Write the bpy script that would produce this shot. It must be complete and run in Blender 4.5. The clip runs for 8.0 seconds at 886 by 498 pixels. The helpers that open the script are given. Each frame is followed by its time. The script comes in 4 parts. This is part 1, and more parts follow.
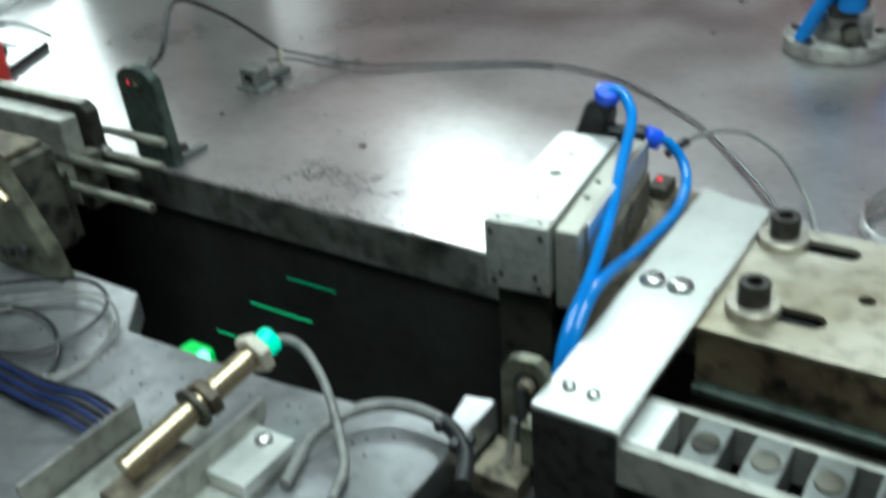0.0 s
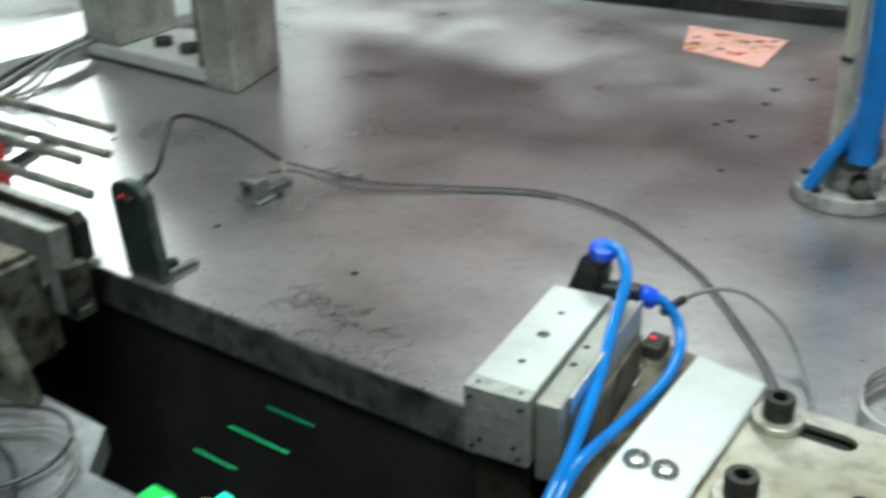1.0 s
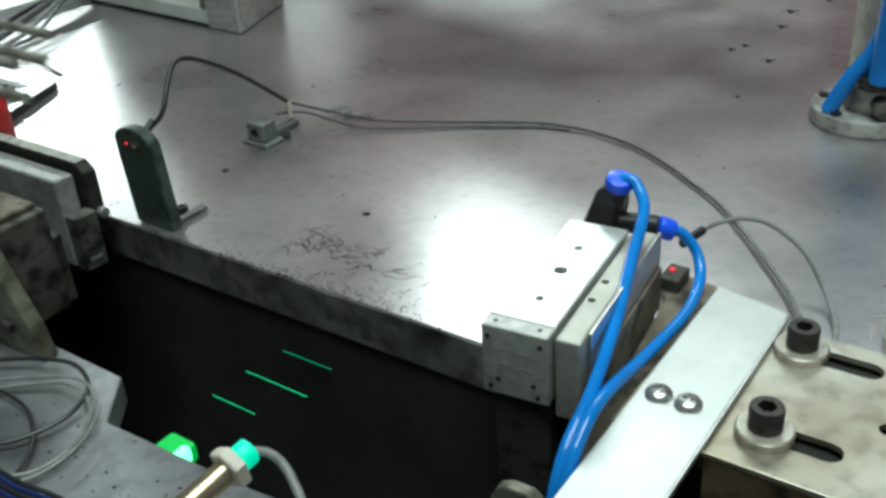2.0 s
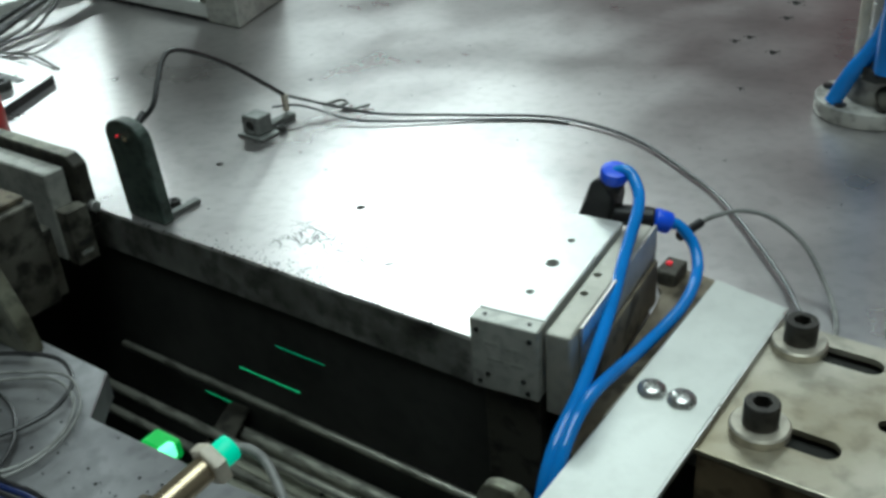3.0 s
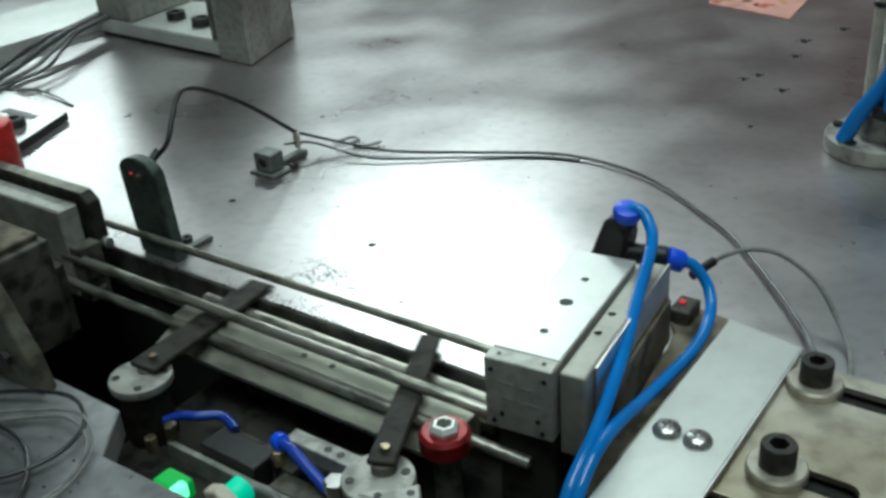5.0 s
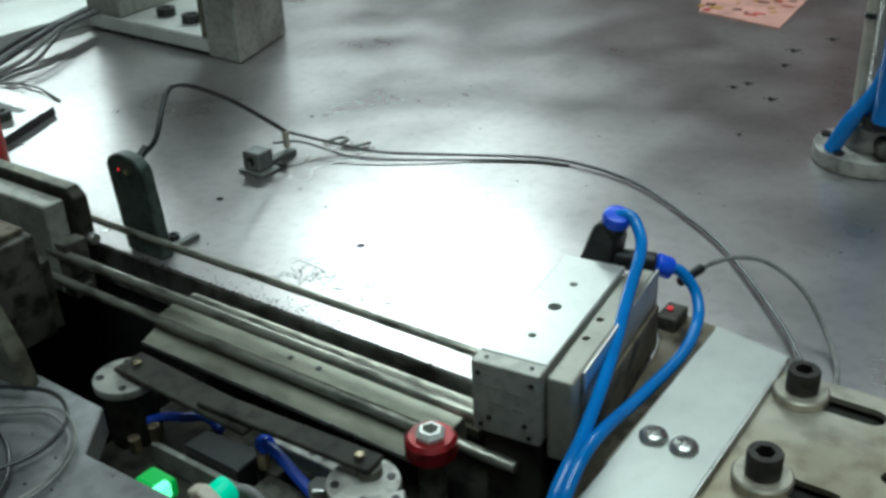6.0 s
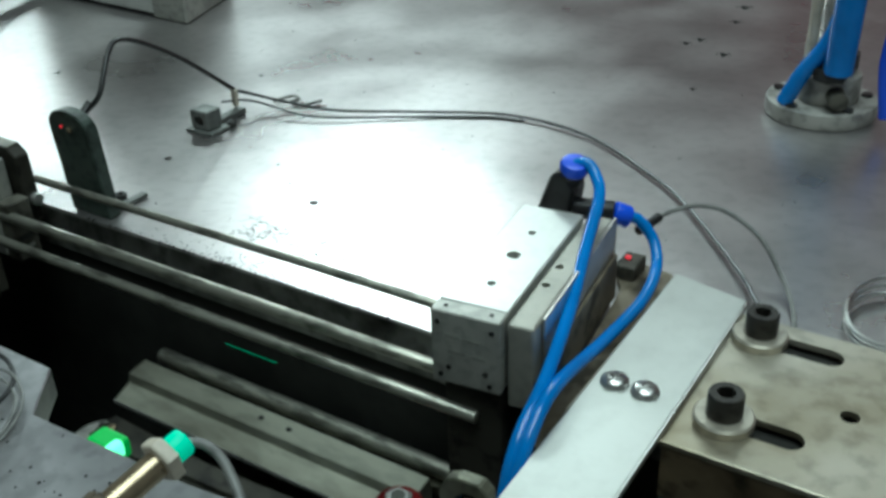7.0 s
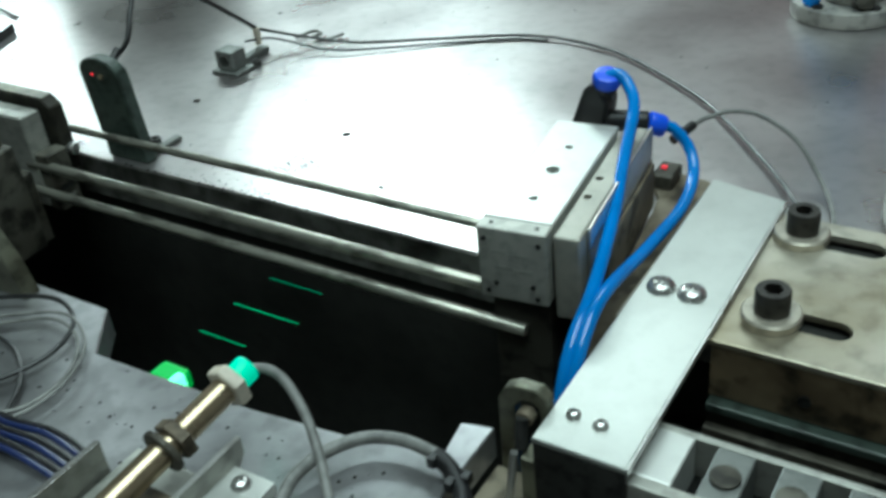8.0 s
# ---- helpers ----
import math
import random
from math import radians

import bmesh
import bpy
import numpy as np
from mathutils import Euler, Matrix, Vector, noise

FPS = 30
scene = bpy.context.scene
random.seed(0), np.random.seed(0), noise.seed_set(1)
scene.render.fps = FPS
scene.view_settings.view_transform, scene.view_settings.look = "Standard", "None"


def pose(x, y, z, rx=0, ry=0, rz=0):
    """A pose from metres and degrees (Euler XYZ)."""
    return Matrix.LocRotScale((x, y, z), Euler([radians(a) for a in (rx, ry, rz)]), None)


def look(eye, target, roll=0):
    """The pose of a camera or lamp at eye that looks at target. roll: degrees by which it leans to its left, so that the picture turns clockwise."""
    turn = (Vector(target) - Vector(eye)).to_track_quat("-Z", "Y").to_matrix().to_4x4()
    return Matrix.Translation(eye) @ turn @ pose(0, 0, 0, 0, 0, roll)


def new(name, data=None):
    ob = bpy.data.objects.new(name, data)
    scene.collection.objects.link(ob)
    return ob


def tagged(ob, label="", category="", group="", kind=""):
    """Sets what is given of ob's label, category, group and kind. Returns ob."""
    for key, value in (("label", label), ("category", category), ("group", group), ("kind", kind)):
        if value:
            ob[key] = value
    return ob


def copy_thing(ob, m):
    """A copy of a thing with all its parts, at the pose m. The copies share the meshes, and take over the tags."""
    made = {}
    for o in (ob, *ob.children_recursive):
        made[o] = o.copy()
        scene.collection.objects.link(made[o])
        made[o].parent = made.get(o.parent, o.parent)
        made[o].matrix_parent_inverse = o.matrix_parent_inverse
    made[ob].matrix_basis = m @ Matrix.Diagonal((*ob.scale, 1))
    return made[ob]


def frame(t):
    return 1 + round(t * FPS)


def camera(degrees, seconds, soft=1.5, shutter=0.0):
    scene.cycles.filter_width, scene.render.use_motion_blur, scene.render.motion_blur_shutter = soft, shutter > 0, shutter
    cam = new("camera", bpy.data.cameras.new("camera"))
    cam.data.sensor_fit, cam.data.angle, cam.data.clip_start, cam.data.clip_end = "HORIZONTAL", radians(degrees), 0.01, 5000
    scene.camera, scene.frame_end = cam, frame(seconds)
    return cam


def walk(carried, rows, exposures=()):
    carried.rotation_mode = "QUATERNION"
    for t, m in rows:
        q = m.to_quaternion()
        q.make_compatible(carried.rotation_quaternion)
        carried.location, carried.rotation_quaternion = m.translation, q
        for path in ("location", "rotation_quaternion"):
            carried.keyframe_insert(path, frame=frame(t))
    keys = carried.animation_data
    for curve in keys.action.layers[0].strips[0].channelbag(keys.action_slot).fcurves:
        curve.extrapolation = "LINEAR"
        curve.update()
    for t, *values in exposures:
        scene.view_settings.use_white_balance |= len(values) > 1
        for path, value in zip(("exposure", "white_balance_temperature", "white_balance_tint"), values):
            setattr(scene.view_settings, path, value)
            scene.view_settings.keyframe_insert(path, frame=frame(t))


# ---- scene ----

U = 0.01  # the plan is in centimetres

# ---------------------------------------------------------------- camera
cam = camera(48.0, 8.0, soft=3.2, shutter=0.5)
PATH = [
    (0, pose(0.1400, -0.2638, 0.2063, 59.65, 4.27, 32.57)),
    (0.1, pose(0.1389, -0.2604, 0.2077, 60.59, 4.39, 33.19)),
    (0.2, pose(0.1378, -0.2569, 0.2091, 59.84, 2.91, 32.50)),
    (0.4, pose(0.1356, -0.2500, 0.2119, 61.85, 2.06, 33.99)),
    (0.5, pose(0.1344, -0.2465, 0.2133, 62.28, 2.21, 34.08)),
    (0.6, pose(0.1347, -0.2445, 0.2160, 62.43, 1.57, 35.94)),
    (0.7, pose(0.1349, -0.2424, 0.2186, 62.73, 1.35, 35.38)),
    (0.8, pose(0.1352, -0.2404, 0.2213, 63.27, 1.16, 35.21)),
    (0.9, pose(0.1355, -0.2383, 0.2240, 63.55, 1.41, 36.38)),
    (1, pose(0.1357, -0.2363, 0.2267, 63.95, 1.48, 34.89)),
    (1.2, pose(0.1337, -0.2348, 0.2259, 64.26, 1.92, 32.97)),
    (1.5, pose(0.1307, -0.2327, 0.2246, 62.73, 2.28, 34.40)),
    (1.7, pose(0.1307, -0.2327, 0.2246, 60.84, 3.12, 34.65)),
    (2.8, pose(0.1342, -0.2218, 0.2174, 60.09, 3.80, 34.62)),
    (3, pose(0.1342, -0.2218, 0.2174, 60.26, 3.80, 35.24)),
    (3.5, pose(0.1330, -0.2228, 0.2182, 60.27, 3.81, 35.95)),
    (4, pose(0.1334, -0.2227, 0.2186, 61.16, 4.15, 35.90)),
    (4.5, pose(0.1329, -0.2228, 0.2195, 61.18, 4.12, 36.07)),
    (4.7, pose(0.1325, -0.2229, 0.2195, 61.75, 4.15, 35.60)),
    (6, pose(0.1301, -0.2229, 0.2191, 62.32, 2.56, 35.33)),
    (6.5, pose(0.1310, -0.2206, 0.2138, 62.18, 1.62, 33.99)),
    (7, pose(0.1275, -0.2228, 0.2088, 60.67, 2.02, 32.50)),
    (7.5, pose(0.1246, -0.2250, 0.2064, 58.64, 3.38, 31.27)),
    (8, pose(0.1244, -0.2333, 0.2071, 56.94, 5.64, 31.61)),
]
walk(cam, PATH, [(0.0, 1.0, 6250, 6), (0.6, 0.85, 6300, 7), (0.8, 1.06, 6450, 9), (1.7, 1.06, 6450, 9), (2.15, 0.48, 6400, 8), (2.8, 0.1, 6380, 8), (4.5, -0.06, 6370, 7), (6.0, -0.1, 6290, 6), (7.0, 0.08, 6200, 4), (8.0, 0.38, 6180, 3)])

# ---------------------------------------------------------------- world and lights
world = bpy.data.worlds.new("world")
scene.world = world
world.use_nodes = True
world.node_tree.nodes["Background"].inputs[0].default_value = (0.62, 0.66, 0.72, 1)
world.node_tree.nodes["Background"].inputs[1].default_value = 0.12


def area_lamp(name, eye, target, sx, sy, watts, colour=(1, 1, 1)):
    data = bpy.data.lights.new(name, "AREA")
    data.shape, data.size, data.size_y = "RECTANGLE", sx, sy
    data.energy, data.color = watts, colour
    ob = new(name, data)
    ob.matrix_world = look(eye, target)
    return ob


# workshop lamps: a bank behind the machine, two small ones low beside it, one higher, and the ceiling panel
TUBE = (0.84, 1.0, 0.985)
area_lamp("back_lamp", (-0.95, 1.15, 0.85), (-0.13, 0.10, 0), 0.47, 0.19, 6.6, TUBE)
area_lamp("side_lamp", (-1.38, 0.71, 0.44), (-0.34, 0.10, 0), 0.26, 0.05, 1.2, TUBE)
area_lamp("low_lamp", (-1.18, 1.15, 0.33), (-0.38, 0.30, 0), 0.13, 0.2, 0.09, TUBE)
area_lamp("upper_lamp", (-0.27, 1.05, 0.98), (0.06, 0.0, 0), 0.7, 0.4, 1.9, TUBE)
area_lamp("ceiling_lamp", (0.2, -0.2, 2.2), (0.2, -0.2, 0), 1.6, 1.6, 40, TUBE)


# ---------------------------------------------------------------- materials
def material(name, colour, rough=0.5, metal=0.0, vary=0.25, grain=60.0, bump=0.15, rough_vary=0.15, tint=None, stain=9.0, stretch=(1, 1, 1), grime=None):
    grime = vary if grime is None else grime
    m = bpy.data.materials.new(name)
    m.use_nodes = True
    nt = m.node_tree
    n, l = nt.nodes, nt.links
    b = n["Principled BSDF"]
    co = n.new("ShaderNodeTexCoord")
    mp = n.new("ShaderNodeMapping")
    mp.inputs["Scale"].default_value = stretch
    l.new(co.outputs["Object"], mp.inputs["Vector"])
    fine, coarse = n.new("ShaderNodeTexNoise"), n.new("ShaderNodeTexNoise")
    fine.inputs["Scale"].default_value, fine.inputs["Detail"].default_value = grain * 10, 4
    coarse.inputs["Scale"].default_value, coarse.inputs["Detail"].default_value = stain * 3, 5
    for t in (fine, coarse):
        l.new(mp.outputs[0], t.inputs["Vector"])
    mix = n.new("ShaderNodeMix")
    mix.data_type = "RGBA"
    dark = [c * (1 - vary) for c in colour]
    if tint:
        dark = tint
    mix.inputs[6].default_value, mix.inputs[7].default_value = (*dark, 1), (*[min(1, c * (1 + vary * 0.5)) for c in colour], 1)
    ramp = n.new("ShaderNodeValToRGB")
    ramp.color_ramp.elements[0].position, ramp.color_ramp.elements[1].position = 0.34, 0.62
    l.new(coarse.outputs["Fac"], ramp.inputs[0])
    l.new(ramp.outputs[0], mix.inputs[0])
    speck = n.new("ShaderNodeTexNoise")
    speck.inputs["Scale"].default_value, speck.inputs["Detail"].default_value = grain * 3.5, 6
    l.new(mp.outputs[0], speck.inputs["Vector"])
    spots = n.new("ShaderNodeValToRGB")
    spots.color_ramp.elements[0].position, spots.color_ramp.elements[1].position = 0.36, 0.52
    low = 1 - min(0.75, grime * 1.6)
    spots.color_ramp.elements[0].color, spots.color_ramp.elements[1].color = (low, low, low, 1), (1, 1, 1, 1)
    l.new(speck.outputs["Fac"], spots.inputs[0])
    dirty = n.new("ShaderNodeMix")
    dirty.data_type, dirty.blend_type = "RGBA", "MULTIPLY"
    dirty.inputs[0].default_value = 1.0
    l.new(mix.outputs[2], dirty.inputs[6])
    l.new(spots.outputs[0], dirty.inputs[7])
    l.new(dirty.outputs[2], b.inputs["Base Color"])
    rr = n.new("ShaderNodeMapRange")
    rr.inputs[3].default_value, rr.inputs[4].default_value = max(0.03, rough - rough_vary), min(1, rough + rough_vary)
    l.new(coarse.outputs["Fac"], rr.inputs[0])
    l.new(rr.outputs[0], b.inputs["Roughness"])
    b.inputs["Metallic"].default_value = metal
    if bump:
        bp = n.new("ShaderNodeBump")
        bp.inputs["Strength"].default_value, bp.inputs["Distance"].default_value = bump, 0.0004
        l.new(fine.outputs["Fac"], bp.inputs["Height"])
        l.new(bp.outputs[0], b.inputs["Normal"])
    return m


def glow(name, colour, strength):
    m = bpy.data.materials.new(name)
    m.use_nodes = True
    b = m.node_tree.nodes["Principled BSDF"]
    b.inputs["Base Color"].default_value = (*colour, 1)
    b.inputs["Emission Color"].default_value = (*colour, 1)
    b.inputs["Emission Strength"].default_value = strength
    return m


STEEL_TABLE = material("ground_steel_plate", (0.46, 0.44, 0.435), 0.305, 0.85, 0.2, 40, 0.12, 0.11, stain=5, grime=0.06)
STEEL_DULL = material("dull_front_plate", (0.41, 0.41, 0.42), 0.34, 0.75, 0.6, 30, 0.2, 0.18, stain=4, grime=0.14)
STEEL_EDGE = material("oily_steel_edge", (0.20, 0.21, 0.20), 0.5, 0.7, 0.4, 60, 0.3, grime=0.12)
STEEL_BRIGHT = material("bright_steel", (0.62, 0.62, 0.60), 0.3, 0.9, 0.15, 50, 0.08, grime=0.08)
ALU = material("milled_aluminium", (0.66, 0.67, 0.64), 0.38, 0.55, 0.10, 60, 0.1, grime=0.03)
ALU_DULL = material("worn_aluminium", (0.38, 0.38, 0.345), 0.48, 0.5, 0.3, 60, 0.25, grime=0.15)
ROD = material("worn_rod", (0.47, 0.465, 0.40), 0.36, 0.8, 0.4, 80, 0.4, stretch=(0.3, 1, 1), grime=0.35)
END_CAP = material("dull_end_cap", (0.48, 0.48, 0.44), 0.5, 0.5, 0.2, 60, 0.2, grime=0.15)
BODY = material("oily_aluminium", (0.42, 0.41, 0.36), 0.45, 0.5, 0.2, 60, 0.2, grime=0.07)
BRACKET = material("zinc_plated_sheet", (0.56, 0.58, 0.55), 0.34, 0.8, 0.15, 50, 0.1, 0.08, stain=6, grime=0.03)
RUST_DARK = material("oily_rust", (0.22, 0.165, 0.10), 0.5, 0.3, 0.5, 30, 0.4, tint=(0.09, 0.066, 0.04))
OILY = material("oil_black_steel", (0.034, 0.032, 0.025), 0.62, 0.1, 0.5, 40, 0.4, tint=(0.016, 0.014, 0.01))
OILY.node_tree.nodes["Principled BSDF"].inputs["Specular IOR Level"].default_value = 0.3
BOLT = material("black_oxide_bolt", (0.05, 0.046, 0.04), 0.4, 0.5, 0.3, 60, 0.2)
DARK = material("blackened_steel", (0.045, 0.045, 0.043), 0.5, 0.4, 0.4, 60, 0.3)
BLACK = material("black_plastic", (0.015, 0.015, 0.016), 0.4, 0.0, 0.3, 60, 0.1)
IRON = material("dirty_cast_iron", (0.12, 0.115, 0.095), 0.6, 0.4, 0.5, 30, 0.5, tint=(0.05, 0.042, 0.03))
RUST = material("rust_stained_steel", (0.22, 0.19, 0.14), 0.6, 0.4, 0.4, 30, 0.4, tint=(0.09, 0.065, 0.04))
JAW = material("oiled_tool_steel", (0.20, 0.205, 0.155), 0.42, 0.6, 0.4, 40, 0.3, tint=(0.085, 0.075, 0.05), grime=0.3)
GREEN_GREY = material("green_grey_enamel", (0.052, 0.074, 0.062), 0.42, 0.1, 0.35, 60, 0.2)
BLUE_TUBE = material("blue_tube", (0.008, 0.20, 0.62), 0.14, 0.0, 0.15, 30, 0.02, 0.08, grime=0.05)
BLUE_CAP = material("blue_release_ring", (0.01, 0.10, 0.85), 0.35, 0.0, 0.1, 30, 0.02, grime=0.02)
BLUE_WIRE = material("dark_blue_wire", (0.008, 0.02, 0.09), 0.35, 0.0, 0.2, 30, 0.02)
NAVY_TUBE = material("navy_tube", (0.01, 0.05, 0.38), 0.3, 0.0, 0.2, 30, 0.02, grime=0.1)
GREY_CABLE = material("grey_cable", (0.20, 0.20, 0.19), 0.45, 0.0, 0.2, 60, 0.05)
DARK_CABLE = material("dark_cable", (0.07, 0.07, 0.072), 0.35, 0.0, 0.3, 60, 0.05)
RED = material("red_plastic", (0.55, 0.02, 0.015), 0.4, 0.0, 0.2, 40, 0.05)
DARK_RED = material("dark_red_anodised", (0.25, 0.012, 0.015), 0.3, 0.4, 0.3, 40, 0.05)
BRASS = material("nickelled_brass", (0.46, 0.37, 0.25), 0.28, 0.85, 0.25, 60, 0.1, grime=0.1)
FLANGE = material("worn_pale_flange", (0.42, 0.41, 0.38), 0.5, 0.5, 0.3, 40, 0.3, grime=0.25)
WASHER = material("worn_steel_washer", (0.52, 0.48, 0.40), 0.36, 0.7, 0.25, 60, 0.2, grime=0.15)
CREAM = material("cream_plastic", (0.60, 0.54, 0.44), 0.45, 0.0, 0.2, 60, 0.05, grime=0.08)
TEAL = glow("lit_green_cap", (0.0, 0.55, 0.33), 0.55)
GREEN_LED = glow("green_indicator", (0.0, 0.36, 0.05), 0.45)
GREEN_CORE = glow("green_lamp_core", (0.16, 0.95, 0.50), 1.5)
# emission that stands in for green reflections, not for lamps
GREEN_GLINT = glow("green_glint", (0.02, 0.80, 0.32), 0.32)
FAINT_GLINT = glow("faint_green_glint", (0.0, 0.5, 0.24), 0.15)
RED_LED = glow("red_indicator", (0.9, 0.03, 0.05), 0.55)
WORN_EDGE = material("worn_table_edge", (0.32, 0.32, 0.295), 0.42, 0.6, 0.4, 30, 0.4, tint=(0.09, 0.087, 0.075), stain=10, grime=0.3)
YELLOW = material("yellow_collar", (0.62, 0.45, 0.03), 0.4, 0.0, 0.2, 40, 0.05)
PINK = material("pink_label", (0.62, 0.30, 0.25), 0.6, 0.0, 0.15, 20, 0.05)
INK = material("dark_print", (0.12, 0.03, 0.02), 0.6, 0.0, 0.2, 40, 0.0)
GOLD_INK = material("gold_print", (0.5, 0.25, 0.03), 0.6, 0.0, 0.2, 40, 0.0)
WALL = material("painted_wall", (0.42, 0.40, 0.39), 0.7, 0.0, 0.15, 4, 0.1, stain=1, grime=0.04)
WALL_RED = material("patchy_red_wall", (0.66, 0.09, 0.13), 0.7, 0.0, 0.2, 4, 0.1, stain=0.9, tint=(0.22, 0.15, 0.17), grime=0.04)
HEAD_PAINT = material("brown_red_paint", (0.62, 0.33, 0.34), 0.6, 0.0, 0.2, 10, 0.1, stain=2.4, tint=(0.42, 0.38, 0.31), grime=0.05)
TRAY = material("stained_tray_sheet", (0.48, 0.485, 0.40), 0.48, 0.75, 0.3, 40, 0.2, tint=(0.22, 0.21, 0.165), stain=8, grime=0.15, stretch=(0.4, 1, 1))
DRIED_OIL = material("dried_oil", (0.025, 0.024, 0.022), 0.85, 0.0, 0.3, 60, 0.0)
DRIED_OIL.node_tree.nodes["Principled BSDF"].inputs["Specular IOR Level"].default_value = 0.15
CEIL = material("ceiling_paint", (0.5, 0.5, 0.5), 0.8, 0.0, 0.1, 4, 0.1, stain=1, grime=0.04)
FLOOR = material("concrete_floor", (0.22, 0.22, 0.21), 0.7, 0.0, 0.3, 10, 0.3, stain=2)
# near-black and matte: the shade of pit and slots is in the colour
PIT = material("pit_shade_dark", (0.034, 0.034, 0.031), 0.8, 0.0, 0.3, 30, 0.1, grime=0.1)
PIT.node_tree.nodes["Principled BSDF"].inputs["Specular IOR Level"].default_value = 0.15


# ---------------------------------------------------------------- mesh helpers
ORIGIN = {}


def thing(name, base, label, category, group="", kind=""):
    ob = new(name)
    ob.empty_display_size = 0.01
    ob.location = Vector(base) * U
    ORIGIN[ob] = Vector(base)
    return tagged(ob, label, category, group, kind)


def mesh_of(name, bm, mat, origin):
    for v in bm.verts:
        v.co = (v.co - origin) * U
    me = bpy.data.meshes.new(name)
    bm.normal_update()
    bm.to_mesh(me)
    bm.free()
    me.materials.append(mat)
    return me


def part(name, bm, mat, parent, label="", smooth=False):
    """One mesh object, drawn in plan centimetres, under a thing or a part."""
    me = mesh_of(name, bm, mat, ORIGIN[parent])
    if smooth:
        for p in me.polygons:
            p.use_smooth = True
        me.set_sharp_from_angle(angle=radians(38))
    ob = new(name, me)
    ob.parent = parent
    ORIGIN[ob] = ORIGIN[parent]
    return tagged(ob, label)


def solo(name, bm, mat, base, label, category, group="", kind="", smooth=False):
    """A thing that is one mesh."""
    me = mesh_of(name, bm, mat, Vector(base))
    if smooth:
        for p in me.polygons:
            p.use_smooth = True
        me.set_sharp_from_angle(angle=radians(38))
    ob = new(name, me)
    ob.location = Vector(base) * U
    ORIGIN[ob] = Vector(base)
    return tagged(ob, label, category, group, kind)


def box(x0, x1, y0, y1, z0, z1, bevel=0.04, bm=None):
    bm = bm or bmesh.new()
    made = bmesh.ops.create_cube(bm, size=1.0)["verts"]
    for v in made:
        v.co = Vector(((x0 + x1) / 2 + v.co.x * (x1 - x0), (y0 + y1) / 2 + v.co.y * (y1 - y0), (z0 + z1) / 2 + v.co.z * (z1 - z0)))
    if bevel:
        edges = {e for v in made for e in v.link_edges}
        bmesh.ops.bevel(bm, geom=list(edges), offset=bevel, segments=2, affect="EDGES", profile=0.5)
    return bm


def cyl(p0, p1, r, seg=24, r2=None, bevel=0.0, bm=None):
    bm = bm or bmesh.new()
    p0, p1 = Vector(p0), Vector(p1)
    d = p1 - p0
    rot = d.to_track_quat("Z", "Y").to_matrix().to_4x4()
    m = Matrix.Translation((p0 + p1) / 2) @ rot
    made = bmesh.ops.create_cone(bm, cap_ends=True, segments=seg, radius1=r, radius2=r if r2 is None else r2, depth=d.length, matrix=m)["verts"]
    if bevel:
        edges = {e for v in made for e in v.link_edges if len([f for f in e.link_faces if len(f.verts) > 4]) == 1}
        bmesh.ops.bevel(bm, geom=list(edges), offset=bevel, segments=2, affect="EDGES", profile=0.5)
    return bm


def prism(outline, z0, z1, bevel=0.0, axis="z", bm=None):
    """An outline (in the plane across the axis) drawn out along that axis."""
    bm = bm or bmesh.new()

    def at(a, b, c):
        return {"z": (a, b, c), "y": (a, c, b), "x": (c, a, b)}[axis]

    low = [bm.verts.new(at(a, b, z0)) for a, b in outline]
    high = [bm.verts.new(at(a, b, z1)) for a, b in outline]
    bm.faces.new(low[::-1]), bm.faces.new(high)
    k = len(outline)
    for i in range(k):
        bm.faces.new((low[i], low[(i + 1) % k], high[(i + 1) % k], high[i]))
    bmesh.ops.recalc_face_normals(bm, faces=bm.faces[:])
    if bevel:
        bmesh.ops.bevel(bm, geom=bm.edges[:], offset=bevel, segments=1, affect="EDGES")
    return bm


def curve_points(pts, steps=8):
    pts = [Vector(p) for p in pts]
    ext = [2 * pts[0] - pts[1], *pts, 2 * pts[-1] - pts[-2]]
    out = []
    for i in range(1, len(ext) - 2):
        a, b, c, d = ext[i - 1 : i + 3]
        for s in range(steps):
            t = s / steps
            out.append(0.5 * (2 * b + (c - a) * t + (2 * a - 5 * b + 4 * c - d) * t * t + (3 * b - a - 3 * c + d) * t**3))
    return [*out, pts[-1]]


def sweep(pts, r, seg=12, steps=8, bm=None):
    """A round tube along a smooth line through the points."""
    bm = bm or bmesh.new()
    line = curve_points(pts, steps)
    rings, side = [], None
    for i, p in enumerate(line):
        d = (line[min(i + 1, len(line) - 1)] - line[max(i - 1, 0)]).normalized()
        if side is None:
            side = d.orthogonal().normalized()
        side = (side - d * side.dot(d)).normalized()
        up = d.cross(side)
        rings.append([bm.verts.new(p + r * (math.cos(a) * side + math.sin(a) * up)) for a in (2 * math.pi * k / seg for k in range(seg))])
    for a, b in zip(rings, rings[1:]):
        for k in range(seg):
            bm.faces.new((a[k], a[(k + 1) % seg], b[(k + 1) % seg], b[k]))
    bm.faces.new(rings[0][::-1]), bm.faces.new(rings[-1])
    return bm


